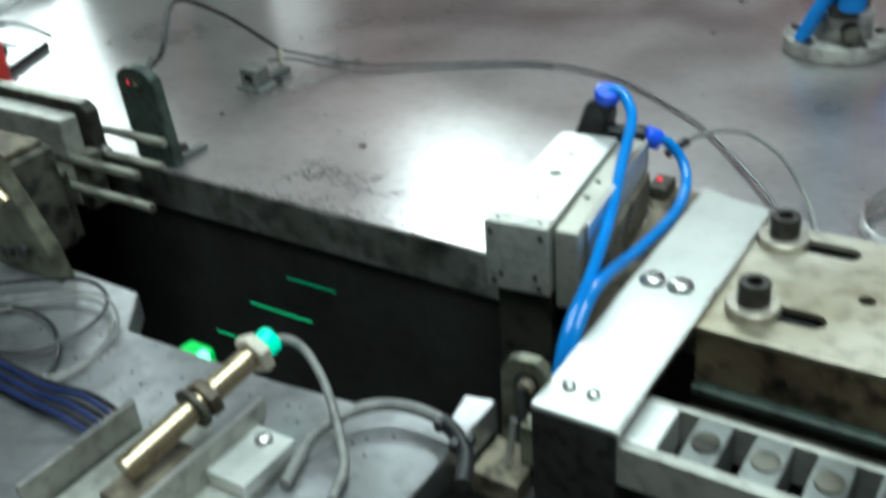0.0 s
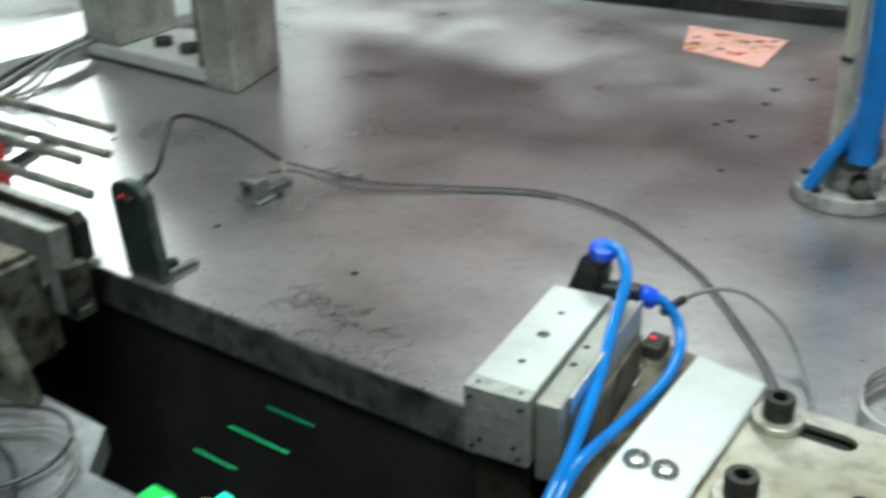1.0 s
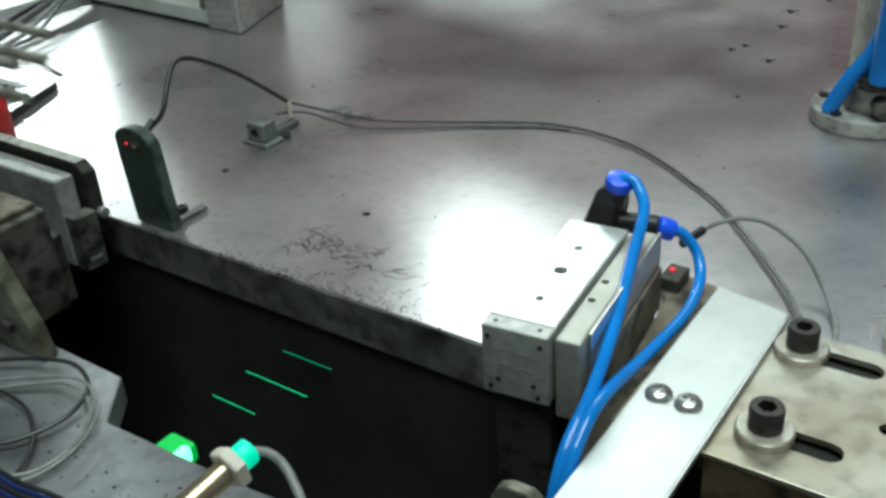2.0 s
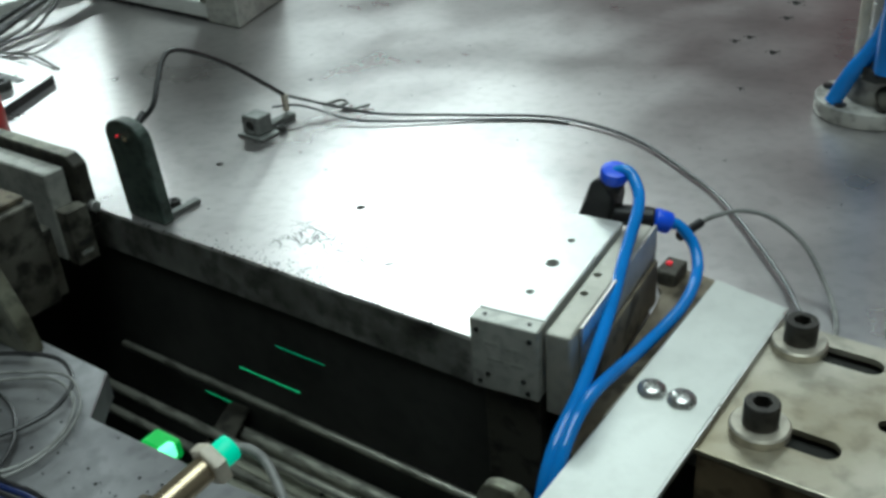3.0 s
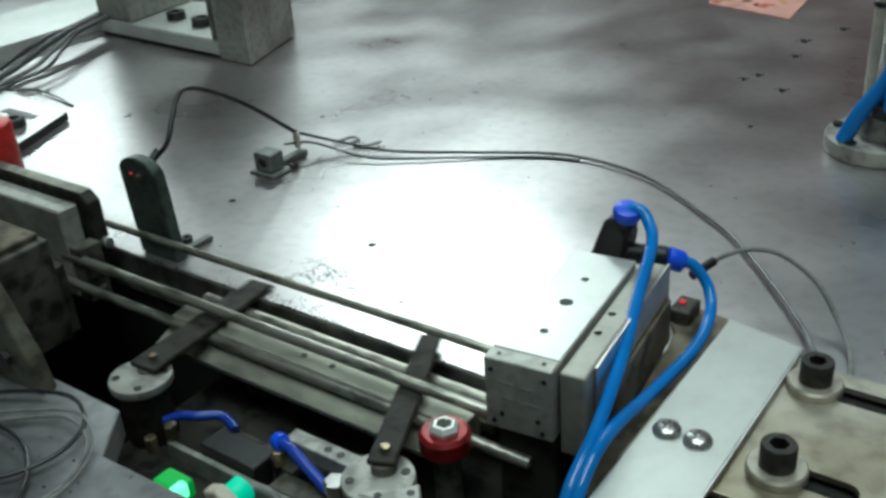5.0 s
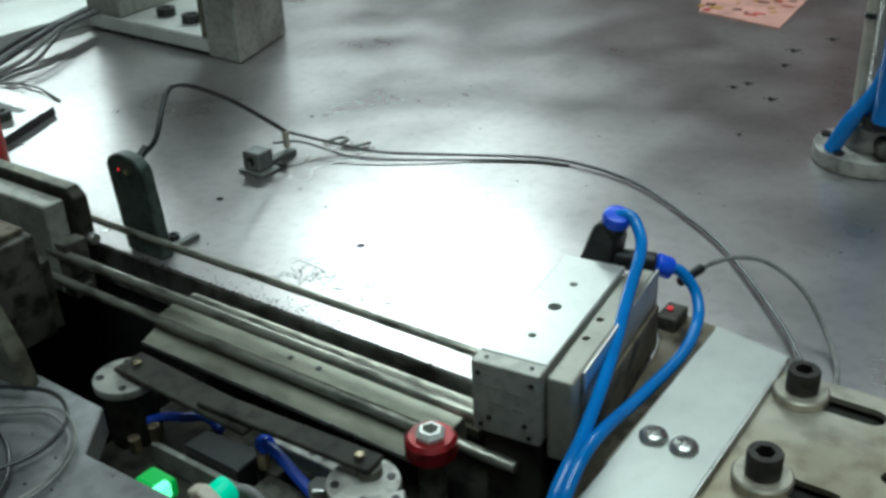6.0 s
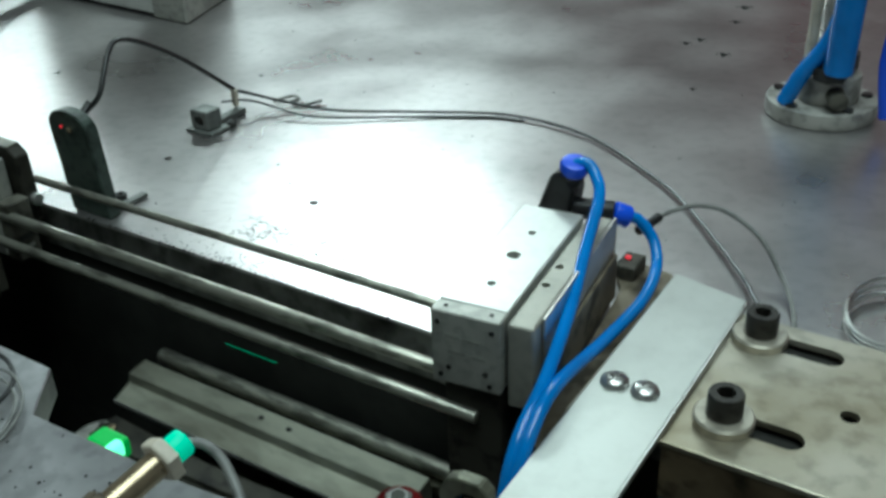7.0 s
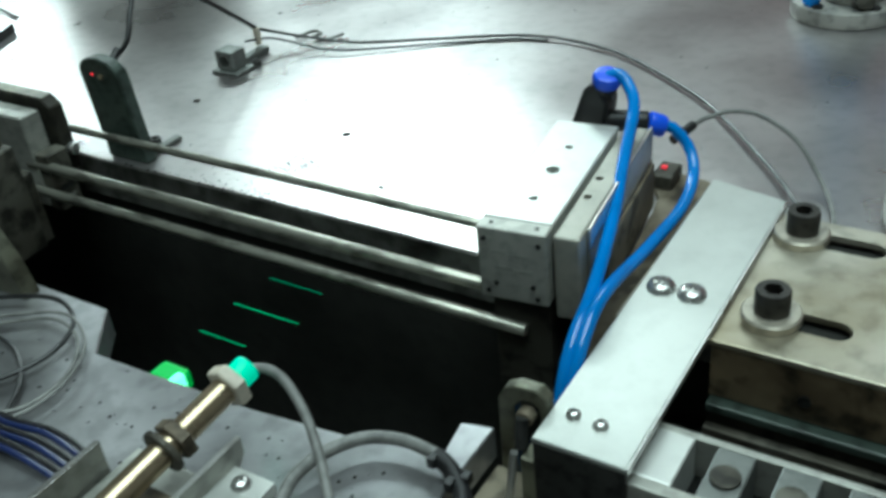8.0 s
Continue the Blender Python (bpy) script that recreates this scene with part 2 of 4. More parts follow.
def washer(c, r, ri, h, seg=28, bm=None):
    bm = bm or bmesh.new()
    c = Vector(c)
    rows = []
    for rad, z in ((ri, 0), (r, 0), (r, h * 0.8), (r - h * 0.2, h), (ri, h)):
        rows.append([bm.verts.new(c + Vector((rad * math.cos(a), rad * math.sin(a), z))) for a in (2 * math.pi * k / seg for k in range(seg))])
    for i in range(5):
        a, b = rows[i], rows[(i + 1) % 5]
        for k in range(seg):
            bm.faces.new((a[k], a[(k + 1) % seg], b[(k + 1) % seg], b[k]))
    bmesh.ops.recalc_face_normals(bm, faces=bm.faces[:])
    return bm


def socket_head(c, r, h, bm=None):
    """A cap screw head with a hexagon socket, seen from above."""
    bm = bm or bmesh.new()
    c, seg = Vector(c), 24
    rings = []
    for rad, z, hexa in ((r, 0, 0), (r, h * 0.92, 0), (r * 0.93, h, 0), (r * 0.56, h, 1), (r * 0.54, h * 0.45, 1)):
        ring = []
        for k in range(seg):
            a = 2 * math.pi * k / seg
            q = rad
            if hexa:
                q = rad * math.cos(math.pi / 6) / math.cos((a % (math.pi / 3)) - math.pi / 6)
            ring.append(bm.verts.new(c + Vector((q * math.cos(a), q * math.sin(a), z))))
        rings.append(ring)
    for a, b in zip(rings, rings[1:]):
        for k in range(seg):
            bm.faces.new((a[k], a[(k + 1) % seg], b[(k + 1) % seg], b[k]))
    bm.faces.new(rings[0][::-1]), bm.faces.new(rings[-1])
    return bm


def dome_screw(c, r, h, bm=None):
    """A pan head with a cross recess."""
    bm = bm or bmesh.new()
    c, seg, rings = Vector(c), 24, []
    for rad, z in ((1.0, 0), (1.0, 0.25), (0.88, 0.62), (0.66, 0.86), (0.38, 0.98), (0.26, 0.55)):
        ring = []
        for k in range(seg):
            a = 2 * math.pi * k / seg
            q = rad
            if rad < 0.5:
                q = rad * (1.25 if k % 6 in (0, 5, 1) else 0.62)
            ring.append(bm.verts.new(c + Vector((r * q * math.cos(a), r * q * math.sin(a), h * z))))
        rings.append(ring)
    for a, b in zip(rings, rings[1:]):
        for k in range(seg):
            bm.faces.new((a[k], a[(k + 1) % seg], b[(k + 1) % seg], b[k]))
    bm.faces.new(rings[0][::-1]), bm.faces.new(rings[-1])
    return bm


def slot_outline(x0, x1, y, r, n=8):
    out = []
    for k in range(n + 1):
        a = math.pi / 2 + math.pi * k / n
        out.append((x0 + r * math.cos(a), y + r * math.sin(a)))
    for k in range(n + 1):
        a = -math.pi / 2 + math.pi * k / n
        out.append((x1 + r * math.cos(a), y + r * math.sin(a)))
    return out


def cut(ob, bm_cutter):
    """Cut a hole through a mesh object; the cutter is in plan centimetres."""
    me = mesh_of("cutter", bm_cutter, DARK, ORIGIN[ob])
    tool = new("cutter", me)
    tool.matrix_world = ob.matrix_world
    bpy.context.view_layer.update()
    tool.matrix_world = ob.matrix_world.copy()
    mod = ob.modifiers.new("cut", "BOOLEAN")
    mod.operation, mod.object, mod.solver = "DIFFERENCE", tool, "EXACT"
    bpy.context.view_layer.update()
    got = bpy.data.meshes.new_from_object(ob.evaluated_get(bpy.context.evaluated_depsgraph_get()))
    ob.modifiers.clear()
    ob.data = got
    bpy.data.objects.remove(tool)


# ---------------------------------------------------------------- the room round the machine
def room():
    def wall(name, mat, *b):
        return solo(name, box(*b, 0), mat, ((b[0] + b[1]) / 2, (b[2] + b[3]) / 2, b[4]), "plain painted workshop wall", "wall", kind="structure")

    solo("floor", box(-320, 320, -320, 320, -96, -90, 0), FLOOR, (0, 0, -90), "bare grey concrete workshop floor", "floor", kind="structure")
    solo("ceiling", box(-320, 320, -320, 320, 230, 236, 0), CEIL, (0, 0, 230), "plain grey workshop ceiling", "ceiling", kind="structure")
    wall("wall_north", WALL_RED, -320, 320, 300, 310, -90, 230)
    wall("wall_south", WALL, -320, 320, -310, -300, -90, 230)
    wall("wall_west", WALL, -310, -300, -300, 300, -90, 230)
    wall("wall_east", WALL, 300, 310, -300, 300, -90, 230)


room()

# ---------------------------------------------------------------- the machine table
EDGE = 3.1


def machine_table():
    t = thing("machine_table", (-20, 30, -2), "scratched ground steel machine table with a deep slot", "machine table")
    top = part("table_plate", box(-110, 60, EDGE, 71, -2.2, 0, 0.06), STEEL_TABLE, t, "ground steel plate with stains and scratches")
    for x, y, r in ((-15.6, 9.5, 0.16), (-25.7, 9.85, 0.15)):
        cut(top, cyl((x, y, -3), (x, y, 1), r * 1.35, 16))
    part("edge_face", box(-60, 40, EDGE - 0.05, EDGE - 0.003, -2.15, -0.09, 0.015), WORN_EDGE, t, "worn dark front edge")
    # pit walls and floor take their depth shade from PIT's colour
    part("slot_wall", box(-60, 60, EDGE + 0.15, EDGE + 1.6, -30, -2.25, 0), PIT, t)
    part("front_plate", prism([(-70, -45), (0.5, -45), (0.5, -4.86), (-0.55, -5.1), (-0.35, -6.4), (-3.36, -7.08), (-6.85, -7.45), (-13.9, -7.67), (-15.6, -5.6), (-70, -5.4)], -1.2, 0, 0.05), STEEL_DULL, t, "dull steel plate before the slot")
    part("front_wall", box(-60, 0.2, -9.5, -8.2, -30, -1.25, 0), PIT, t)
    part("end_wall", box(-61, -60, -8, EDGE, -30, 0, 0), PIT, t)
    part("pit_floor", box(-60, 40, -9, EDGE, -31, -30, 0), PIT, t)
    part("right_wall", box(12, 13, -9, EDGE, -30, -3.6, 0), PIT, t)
    part("pedestal", box(-100, 50, -40, 70, -90, -32, 0), IRON, t)
    part("back_rail", box(-110, 60, 71.02, 73, -2, 1.6, 0.1), DARK, t, "dark rail along the back of the table")
    part("back_ledge", box(-110, 60, 73.02, 80, -2, 1.0, 0.1), STEEL_EDGE, t)


machine_table()


# ---------------------------------------------------------------- the slide block at the end of the slot
def slide_block():
    t = thing("slide_block", (-0.1, 0, 0), "milled aluminium slide block with three screw holes", "pneumatic slide")
    top = part("carriage", box(-2.5, -0.1, 0.72, 7.95, 0.95, 3.72, 0.06), ALU, t, "pale milled aluminium carriage")
    part("end_cap", box(-2.52, -0.08, 0, 0.7, 0.93, 3.72, 0.07), END_CAP, t, "duller grey end cap")
    for x in (-2.1, -0.5):
        part("cap_screw", cyl((x, 0.36, 3.7), (x, 0.36, 3.74), 0.08, 12), DARK, t)
    for x, y, r in ((-1.34, 5.9, 0.15), (-1.34, 4.17, 0.25), (-1.3, 2.15, 0.15)):
        cut(top, cyl((x, y, 2.6), (x, y, 4), r, 16))
    part("foot", box(-2.2, -0.15, 0.25, 7.8, -4.0, 0.93, 0.05), OILY, t, "oil-black lower half")
    body = part("cylinder_body", box(0.0, 0.92, 0.35, 8.4, 0.3, 3.54, 0.1), BODY, t, "dull grey cylinder body")
    for y in (3.0, 4.3):
        cut(body, cyl((0.3, y, 2.9), (0.3, y, 4), 0.15, 12))
    part("edge_strip", box(0.94, 1.06, 1.0, 8.45, 0.4, 3.58, 0.03), STEEL_BRIGHT, t, "bright thin edge strip")
    part("side_plate", box(1.08, 1.22, 0.8, 8.2, 0.3, 2.2, 0.04), RUST, t, "brown stained side plate")
    for x0, x1, z in ((-2.0, -1.5, 2.75), (-1.2, -0.8, 2.7), (-1.9, -1.3, 2.15), (-1.05, -0.6, 2.1)):
        part("worn_mark", box(x0, x1, -0.012, -0.002, z, z + 0.13, 0), ALU_DULL, t)
    for x, z in ((-2.25, 3.3), (-0.35, 3.3), (-2.2, 1.25), (-1.9, 1.6), (-0.45, 1.2), (-0.6, 1.65)):
        part("screw", cyl((x, 0.02, z), (x, -0.05, z), 0.09, 12), DARK, t)
    t.rotation_euler = (0, 0, radians(6.5))
    solo("mounting_plate", prism([(1.35, -1.0), (2.45, -1.0), (2.45, 8.8), (1.6, 10.9), (-0.5, 11.2), (-0.5, 10.0), (0.2, 9.0), (0.45, 7.5)], 0.03, 0.34, 0.04), RUST, (2, 5, 0.03), "brown stained mounting plate beside the slide", "machine plate")
    solo("table_end", box(-2.3, 2.0, EDGE, EDGE + 0.5, -4, -2.25, 0.05), IRON, (0, EDGE, -4), "dark iron end piece of the table", "machine plate")


slide_block()


# ---------------------------------------------------------------- slotted plate, bolts and bracket
def slotted_plate():
    p = solo("slotted_plate", box(2.2, 24, 0.12, 8.0, 1.08, 1.3, 0.04), RUST, (12, 4, 0.06), "worn grey steel plate with two adjusting slots", "machine plate")
    p.data.materials[0] = material("worn_grey_plate", (0.52, 0.49, 0.41), 0.36, 0.7, 0.25, 40, 0.25, tint=(0.30, 0.26, 0.18), stain=6, grime=0.14)
    for y in (2.02, 6.75):
        cut(p, prism(slot_outline(6.5, 8.52, y, 0.46), -1, 2))
    cut(p, cyl((9.8, 3.97, 1.0), (9.8, 3.97, 2), 0.3, 16))
    # dark filler added so that the slots look deep and shaded
    solo("slot_shade", box(2.4, 24, 1.6, 7.97, 0.03, 0.85, 0.04), PIT, (12, 4, 0.03), "added dark filler for the shade in the slots", "machine plate")


def clamp_bolt(x, y):
    t = thing("clamp_bolt", (x, y, 1.3), "black hexagon socket bolt with a thick steel washer", "bolt", "bolts in the slots")
    part("washer", washer((x, y, 1.31), 0.93, 0.4, 0.32), WASHER, t, "thick worn steel washer", True)
    part("bolt_head", socket_head((x, y, 1.63), 0.55, 0.8), BOLT, t, "", True)
    return t


def bracket():
    t = thing("bracket_plate", (3.9, 1, 1.3), "bright bent steel bracket plate with four screws", "bracket")
    part("plate", prism([(2.45, -6.15), (5.2, -6.15), (5.2, 8.5), (2.3, 9.15)], 1.32, 1.52, 0.04), BRACKET, t)
    # bright strip added as the highlight on the bracket's right edge
    part("edge_highlight", box(5.202, 5.28, -6.15, 8.5, 1.31, 1.545, 0.02), STEEL_BRIGHT, t, "bright strip along the edge")
    part("front_lip", box(2.47, 5.18, -6.13, -5.9, -2.6, 1.3, 0.03), DARK, t, "dark turned-down lip")
    for x in (3.08, 4.1):
        part("screw", dome_screw((x, 1.8, 1.52), 0.47, 0.26), STEEL_BRIGHT, t, "", True)
    for x, y in ((3.12, -4.86), (3.96, -4.93)):
        part("small_screw", dome_screw((x, y, 1.52), 0.22, 0.18), STEEL_BRIGHT, t, "", True)


slotted_plate()
first = clamp_bolt(6.23, 6.65)
copy_thing(first, pose(6.6 * U, 1.85 * U, 1.3 * U, 0, 0, 17))
bracket()


# ---------------------------------------------------------------- guide rail and blocks under the slotted plate
def guide_rail():
    t = thing("guide_rail", (12, 0, -2.2), "dirty brown guide rail under the slotted plate", "guide rail")
    part("rail_bar", box(5.3, 24, 0.16, 1.5, -0.9, 1.06, 0.05), RUST_DARK, t, "rust-brown oily bar")
    part("rail_lip", box(5.35, 24, -0.25, 1.4, -1.25, -0.93, 0.06), GREEN_GREY, t, "green-grey lower lip")
    part("rail_foot", box(5.35, 24, -0.05, 1.3, -2.4, -1.27, 0.04), OILY, t)
    part("rail_edge", box(5.35, 24, -0.45, -0.1, -2.1, -1.75, 0.05), IRON, t)
    for x in (8.2, 13.0, 18.0):
        part("screw", cyl((x, 0.17, -0.1), (x, 0.08, -0.1), 0.2, 12), DARK, t)


guide_rail()


def comb_plate():
    t = thing("comb_plate", (12, -4.5, -5.0), "pale machined comb plate with dark slots under the bracket", "machine plate")
    part("front_bar", box(5.0, 24, -6.0, -5.6, -0.6, 0.9, 0.06), ALU_DULL, t, "worn front bar")
    part("back_bar", box(5.0, 24, -3.6, -3.35, -0.6, 0.84, 0.05), ALU_DULL, t)
    for k in range(11):
        x0 = 5.0 if k == 0 else 6.85 + 1.72 * (k - 1)
        x1 = 6.22 if k == 0 else x0 + 1.05
        part("tooth", box(x0, x1, -5.59, -3.61, -0.6, 0.88 - 0.03 * (k % 2), 0.06), ALU if k == 0 else STEEL_EDGE, t)
        if k:
            part("boss", cyl(((x0 + x1) / 2, -4.7, 0.88), ((x0 + x1) / 2, -4.7, 0.96), 0.42, 20, bevel=0.03), IRON, t, "", True)
    part("web", box(5.0, 24, -5.9, -3.4, -5.0, -1.4, 0.05), DARK, t)
    solo("base_shelf", box(0.3, 24, -7.8, 2.9, -6.0, -5.02, 0.05), DARK, (10, -3, -6.0), "dark shelf under the comb plate", "machine plate")


comb_plate()


# ---------------------------------------------------------------- air fittings and tubes
def air_fittings():
    t = thing("elbow_fitting", (-2.4, 9.2, 2.7), "black elbow air fitting with blue release ring", "air fitting", "air fittings")
    part("body", prism([(-3.5, 2.6), (-2.0, 2.6), (-1.75, 4.2), (-2.2, 4.9), (-2.75, 4.7)], 8.55, 9.7, 0.12, "y"), BLACK, t)
    part("arm", cyl((-2.3, 9.2, 4.1), (-1.95, 9.0, 5.0), 0.5, 20, bevel=0.08), BLACK, t, "", True)
    part("release_ring", cyl((-2.0, 9.05, 4.75), (-1.9, 8.95, 5.3), 0.56, 20, bevel=0.18), BLUE_CAP, t, "blue release ring", True)
    f = thing("straight_fitting", (-0.8, 9.4, 3.2), "black straight air fitting with blue release ring", "air fitting", "air fittings")
    part("body", cyl((-2.0, 9.0, 3.3), (-0.5, 9.6, 3.2), 0.42, 20, bevel=0.08), BLACK, f, "", True)
    part("release_ring", cyl((-0.55, 9.6, 3.2), (0.0, 9.95, 2.9), 0.44, 20, bevel=0.1), BLUE_CAP, f, "blue release ring", True)
    r = 0.228
    solo("air_tube", sweep([(-1.95, 9.0, 5.1), (-1.5, 9.05, 5.25), (-1.05, 8.9, 4.95), (-0.45, 8.0, 4.5), (0.2, 5.5, 3.7), (0.9, 3.0, 3.0), (1.55, 0.0, 2.3), (1.8, -2.2, 1.6), (1.85, -3.2, 0.1), (1.75, -3.9, -3.0)], r, 14), BLUE_TUBE, (1.8, -3.2, -3), "glossy blue air tube from the elbow fitting", "air tube", "air tubes", smooth=True)
    solo("air_tube", sweep([(-0.1, 9.9, 2.95), (0.3, 10.2, 2.75), (0.95, 10.2, 2.0), (1.45, 9.3, 1.35), (1.75, 7.2, 1.15), (1.7, 4.0, 1.3), (1.95, -0.1, 2.2), (2.1, -2.1, 1.7), (2.15, -3.2, 0.1), (2.05, -4.0, -3.0)], r, 14), BLUE_TUBE, (2.0, -3.2, -3), "glossy blue air tube curving from the straight fitting", "air tube", "air tubes", smooth=True)
    s = thing("reed_switch", (0.3, 9.6, 0.36), "small black switch with a lit red indicator", "switch")
    part("housing", box(-0.35, 0.5, 9.5, 10.8, 0.36, 0.95, 0.08), IRON, s)
    part("indicator", box(-0.16, 0.06, 10.1, 10.32, 0.95, 1.05, 0.04), RED_LED, s, "lit red indicator")


air_fittings()


def cables():
    solo("post_cable", sweep([(-24.5, 4.4, 4.4), (-24.4, 4.7, 4.7), (-23.98, 5.2, 5.34), (-24.27, 6.0, 6.27), (-24.65, 6.8, 6.96), (-24.85, 7.6, 7.15), (-25.22, 9.2, 6.49), (-26.11, 12.5, 4.47), (-26.9, 16.5, 1.4)], 0.125, 10), BLACK, (-26, 10, 0.5), "black jacketed cable arching from the sensor post", "cable", "cables", smooth=True)
    solo("sensor_cable", sweep([(-26.9, 16.5, 1.4), (-24.5, 18.2, 0.5), (-21.5, 19.0, 0.25), (-17.0, 21.2, 0.2), (-12.4, 23.0, 0.2), (-7.5, 22.3, 0.2), (-2.7, 19.3, 0.2), (0.0, 16.9, 0.25), (3.7, 12.5, 0.3), (5.2, 10.2, 0.4), (6.0, 9.2, 0.3)], 0.09, 8), DARK_CABLE, (-20, 18, 0.1), "thin dark sensor cable lying across the table", "cable", "cables", smooth=True)
    solo("sensor_cable", sweep([(-27.0, 15.5, 1.0), (-26.2, 17.0, 0.7), (-22.9, 17.4, 0.3), (-20.9, 18.2, 0.2), (-16.9, 20.7, 0.12), (-13.6, 22.4, 0.1), (-11.6, 22.85, 0.1)], 0.07, 8), DARK_CABLE, (-20, 17.3, 0.2), "second thin dark cable beside the first", "cable", "cables", smooth=True)
    solo("switch_cable", sweep([(0.2, 11.1, 2.0), (0.4, 11.8, 2.1), (0.8, 12.6, 2.2), (1.5, 13.5, 2.2), (2.6, 13.9, 2.0), (4.2, 13.3, 1.5), (5.5, 12.2, 0.6), (6.4, 10.7, 0.2), (6.8, 9.2, 0.15)], 0.1, 8), GREY_CABLE, (1.7, 13, 0.2), "thin grey switch cable in a loop", "cable", "cables", smooth=True)
    solo("cable_boot", cyl((0.1, 10.7, 2.0), (0.45, 11.95, 2.12), 0.2, 12), BLACK, (0.1, 10.6, 1.4), "short black strain relief on the cable", "strain relief", smooth=True)
    coil = bmesh.new()
    for k in range(3):
        sweep([(9.6 + 1.5 * math.cos(a), 11.6 + (2.2 + 0.15 * k) * math.sin(a), 0.25 + 0.28 * k) for a in (2 * math.pi * i / 12 for i in range(13))], 0.075, 8, 4, coil)
    solo("coiled_wire", coil, STEEL_BRIGHT, (9.6, 11.6, 0), "small coil of light grey wire on the table", "wire coil", smooth=True)


cables()


# ---------------------------------------------------------------- sensor post and cable clip
def sensor_post():
    t = thing("sensor_post", (-24.1, 3.9, 0), "dark green-grey flat sensor post with rounded top", "sensor")
    out = [(-25.0, 0.03), (-23.15, 0.03), (-23.15, 4.3)]
    out += [(-24.075 + 0.925 * math.cos(a), 4.3 + 0.8 * math.sin(a)) for a in (math.pi * k / 10 for k in range(1, 10))]
    out += [(-25.0, 4.3)]
    out = [(-24.075 + (x + 24.075) * 1.4 - 0.085 * z, z) for x, z in out]
    part("housing", prism(out, 3.5, 4.15, 0.06, "y"), GREEN_GREY, t)
    part("foot", box(-23.5, -23.1, 4.2, 6.1, 0.02, 0.25, 0.04), STEEL_EDGE, t, "narrow steel foot")
    part("screw", socket_head((-24.0, 5.2, 0.02), 0.3, 0.35), DARK, t, "", True)
    part("indicator", cyl((-24.85, 3.5, 4.3), (-24.85, 3.44, 4.3), 0.06, 12), RED_LED, t, "small red indicator")
    part("adjuster", cyl((-24.3, 3.5, 4.25), (-24.3, 3.42, 4.25), 0.14, 12), BRASS, t)
    part("cable_gland", cyl((-24.3, 4.1, 4.5), (-24.35, 4.9, 5.0), 0.2, 12), BLACK, t, "", True)


sensor_post()


def cable_clip():
    t = thing("cable_clip", (-26.6, 15, 0), "small steel cable clip with a white tie", "cable clip")
    saddle = part("saddle", box(-27.25, -25.95, 13.2, 14.35, 0.2, 1.3, 0.12), STEEL_EDGE, t, "square steel saddle with a hole")
    cut(saddle, cyl((-26.6, 13.0, 0.7), (-26.6, 14.8, 0.7), 0.34, 16))
    part("base", box(-27.5, -25.6, 13.0, 14.5, 0.02, 0.19, 0.04), STEEL_EDGE, t)
    part("screw", socket_head((-25.75, 14.8, 0.02), 0.26, 0.3), DARK, t, "", True)
    part("arm", box(-26.9, -26.3, 14.45, 16.6, 0.02, 0.4, 0.06), STEEL_EDGE, t)
    part("tie", box(-26.95, -26.65, 16.2, 16.5, 0.5, 1.5, 0.05), CREAM, t, "pale cable tie")
    solo("wire_end", sweep([(-26.0, 18.6, 0.15), (-25.4, 19.6, 0.25), (-24.6, 19.3, 0.3), (-24.9, 18.9, 0.2), (-24.0, 19.0, 0.15), (-23.4, 19.9, 0.2)], 0.09, 8), GREY_CABLE, (-25, 19, 0.1), "short curled end of grey wire", "wire", smooth=True)


cable_clip()


# ---------------------------------------------------------------- back of the table: frame, air cylinder, label
def frame_stand():
    t = thing("frame_stand", (-53, 32, 0), "grey steel frame stand with two uprights and screws", "machine frame")
    part("base", prism([(-62.5, 29.3), (-42.6, 28.05), (-45.3, 35.8), (-63.5, 37.2)], 0.3, 1.5, 0.12), ALU, t)
    # black sheet drawn for the shadow in the gap under the base
    part("gap_shadow", prism([(-62.3, 29.5), (-42.9, 28.25), (-45.5, 35.6), (-63.3, 37.0)], 0.02, 0.29), BLACK, t)
    part("left_upright", prism([(-62.5, 29.4), (-57.6, 29.1), (-58.6, 36.6), (-63.5, 37.0)], 1.52, 13, 0.15), ALU_DULL, t)
    part("right_upright", prism([(-46.3, 28.2), (-42.5, 28.0), (-45.2, 35.8), (-48.6, 36.1)], 0.02, 13, 0.15), ALU_DULL, t, "thick worn upright")
    part("edge_strip", prism([(-46.9, 28.3), (-46.35, 28.25), (-48.65, 36.1), (-49.2, 36.2)], 1.52, 13, 0.05), JAW, t, "rusty edge strip")
    for x, y in ((-54.8, 31.6), (-51.0, 31.0)):
        part("screw", socket_head((x, y, 1.52), 0.8, 0.7), DARK, t, "", True)
    solo("angle_rail", box(-74, -63.6, 17, 52, 0.02, 1.2, 0.1), ALU, (-68, 36, 0), "pale flat rail beside the frame stand", "rail")


frame_stand()


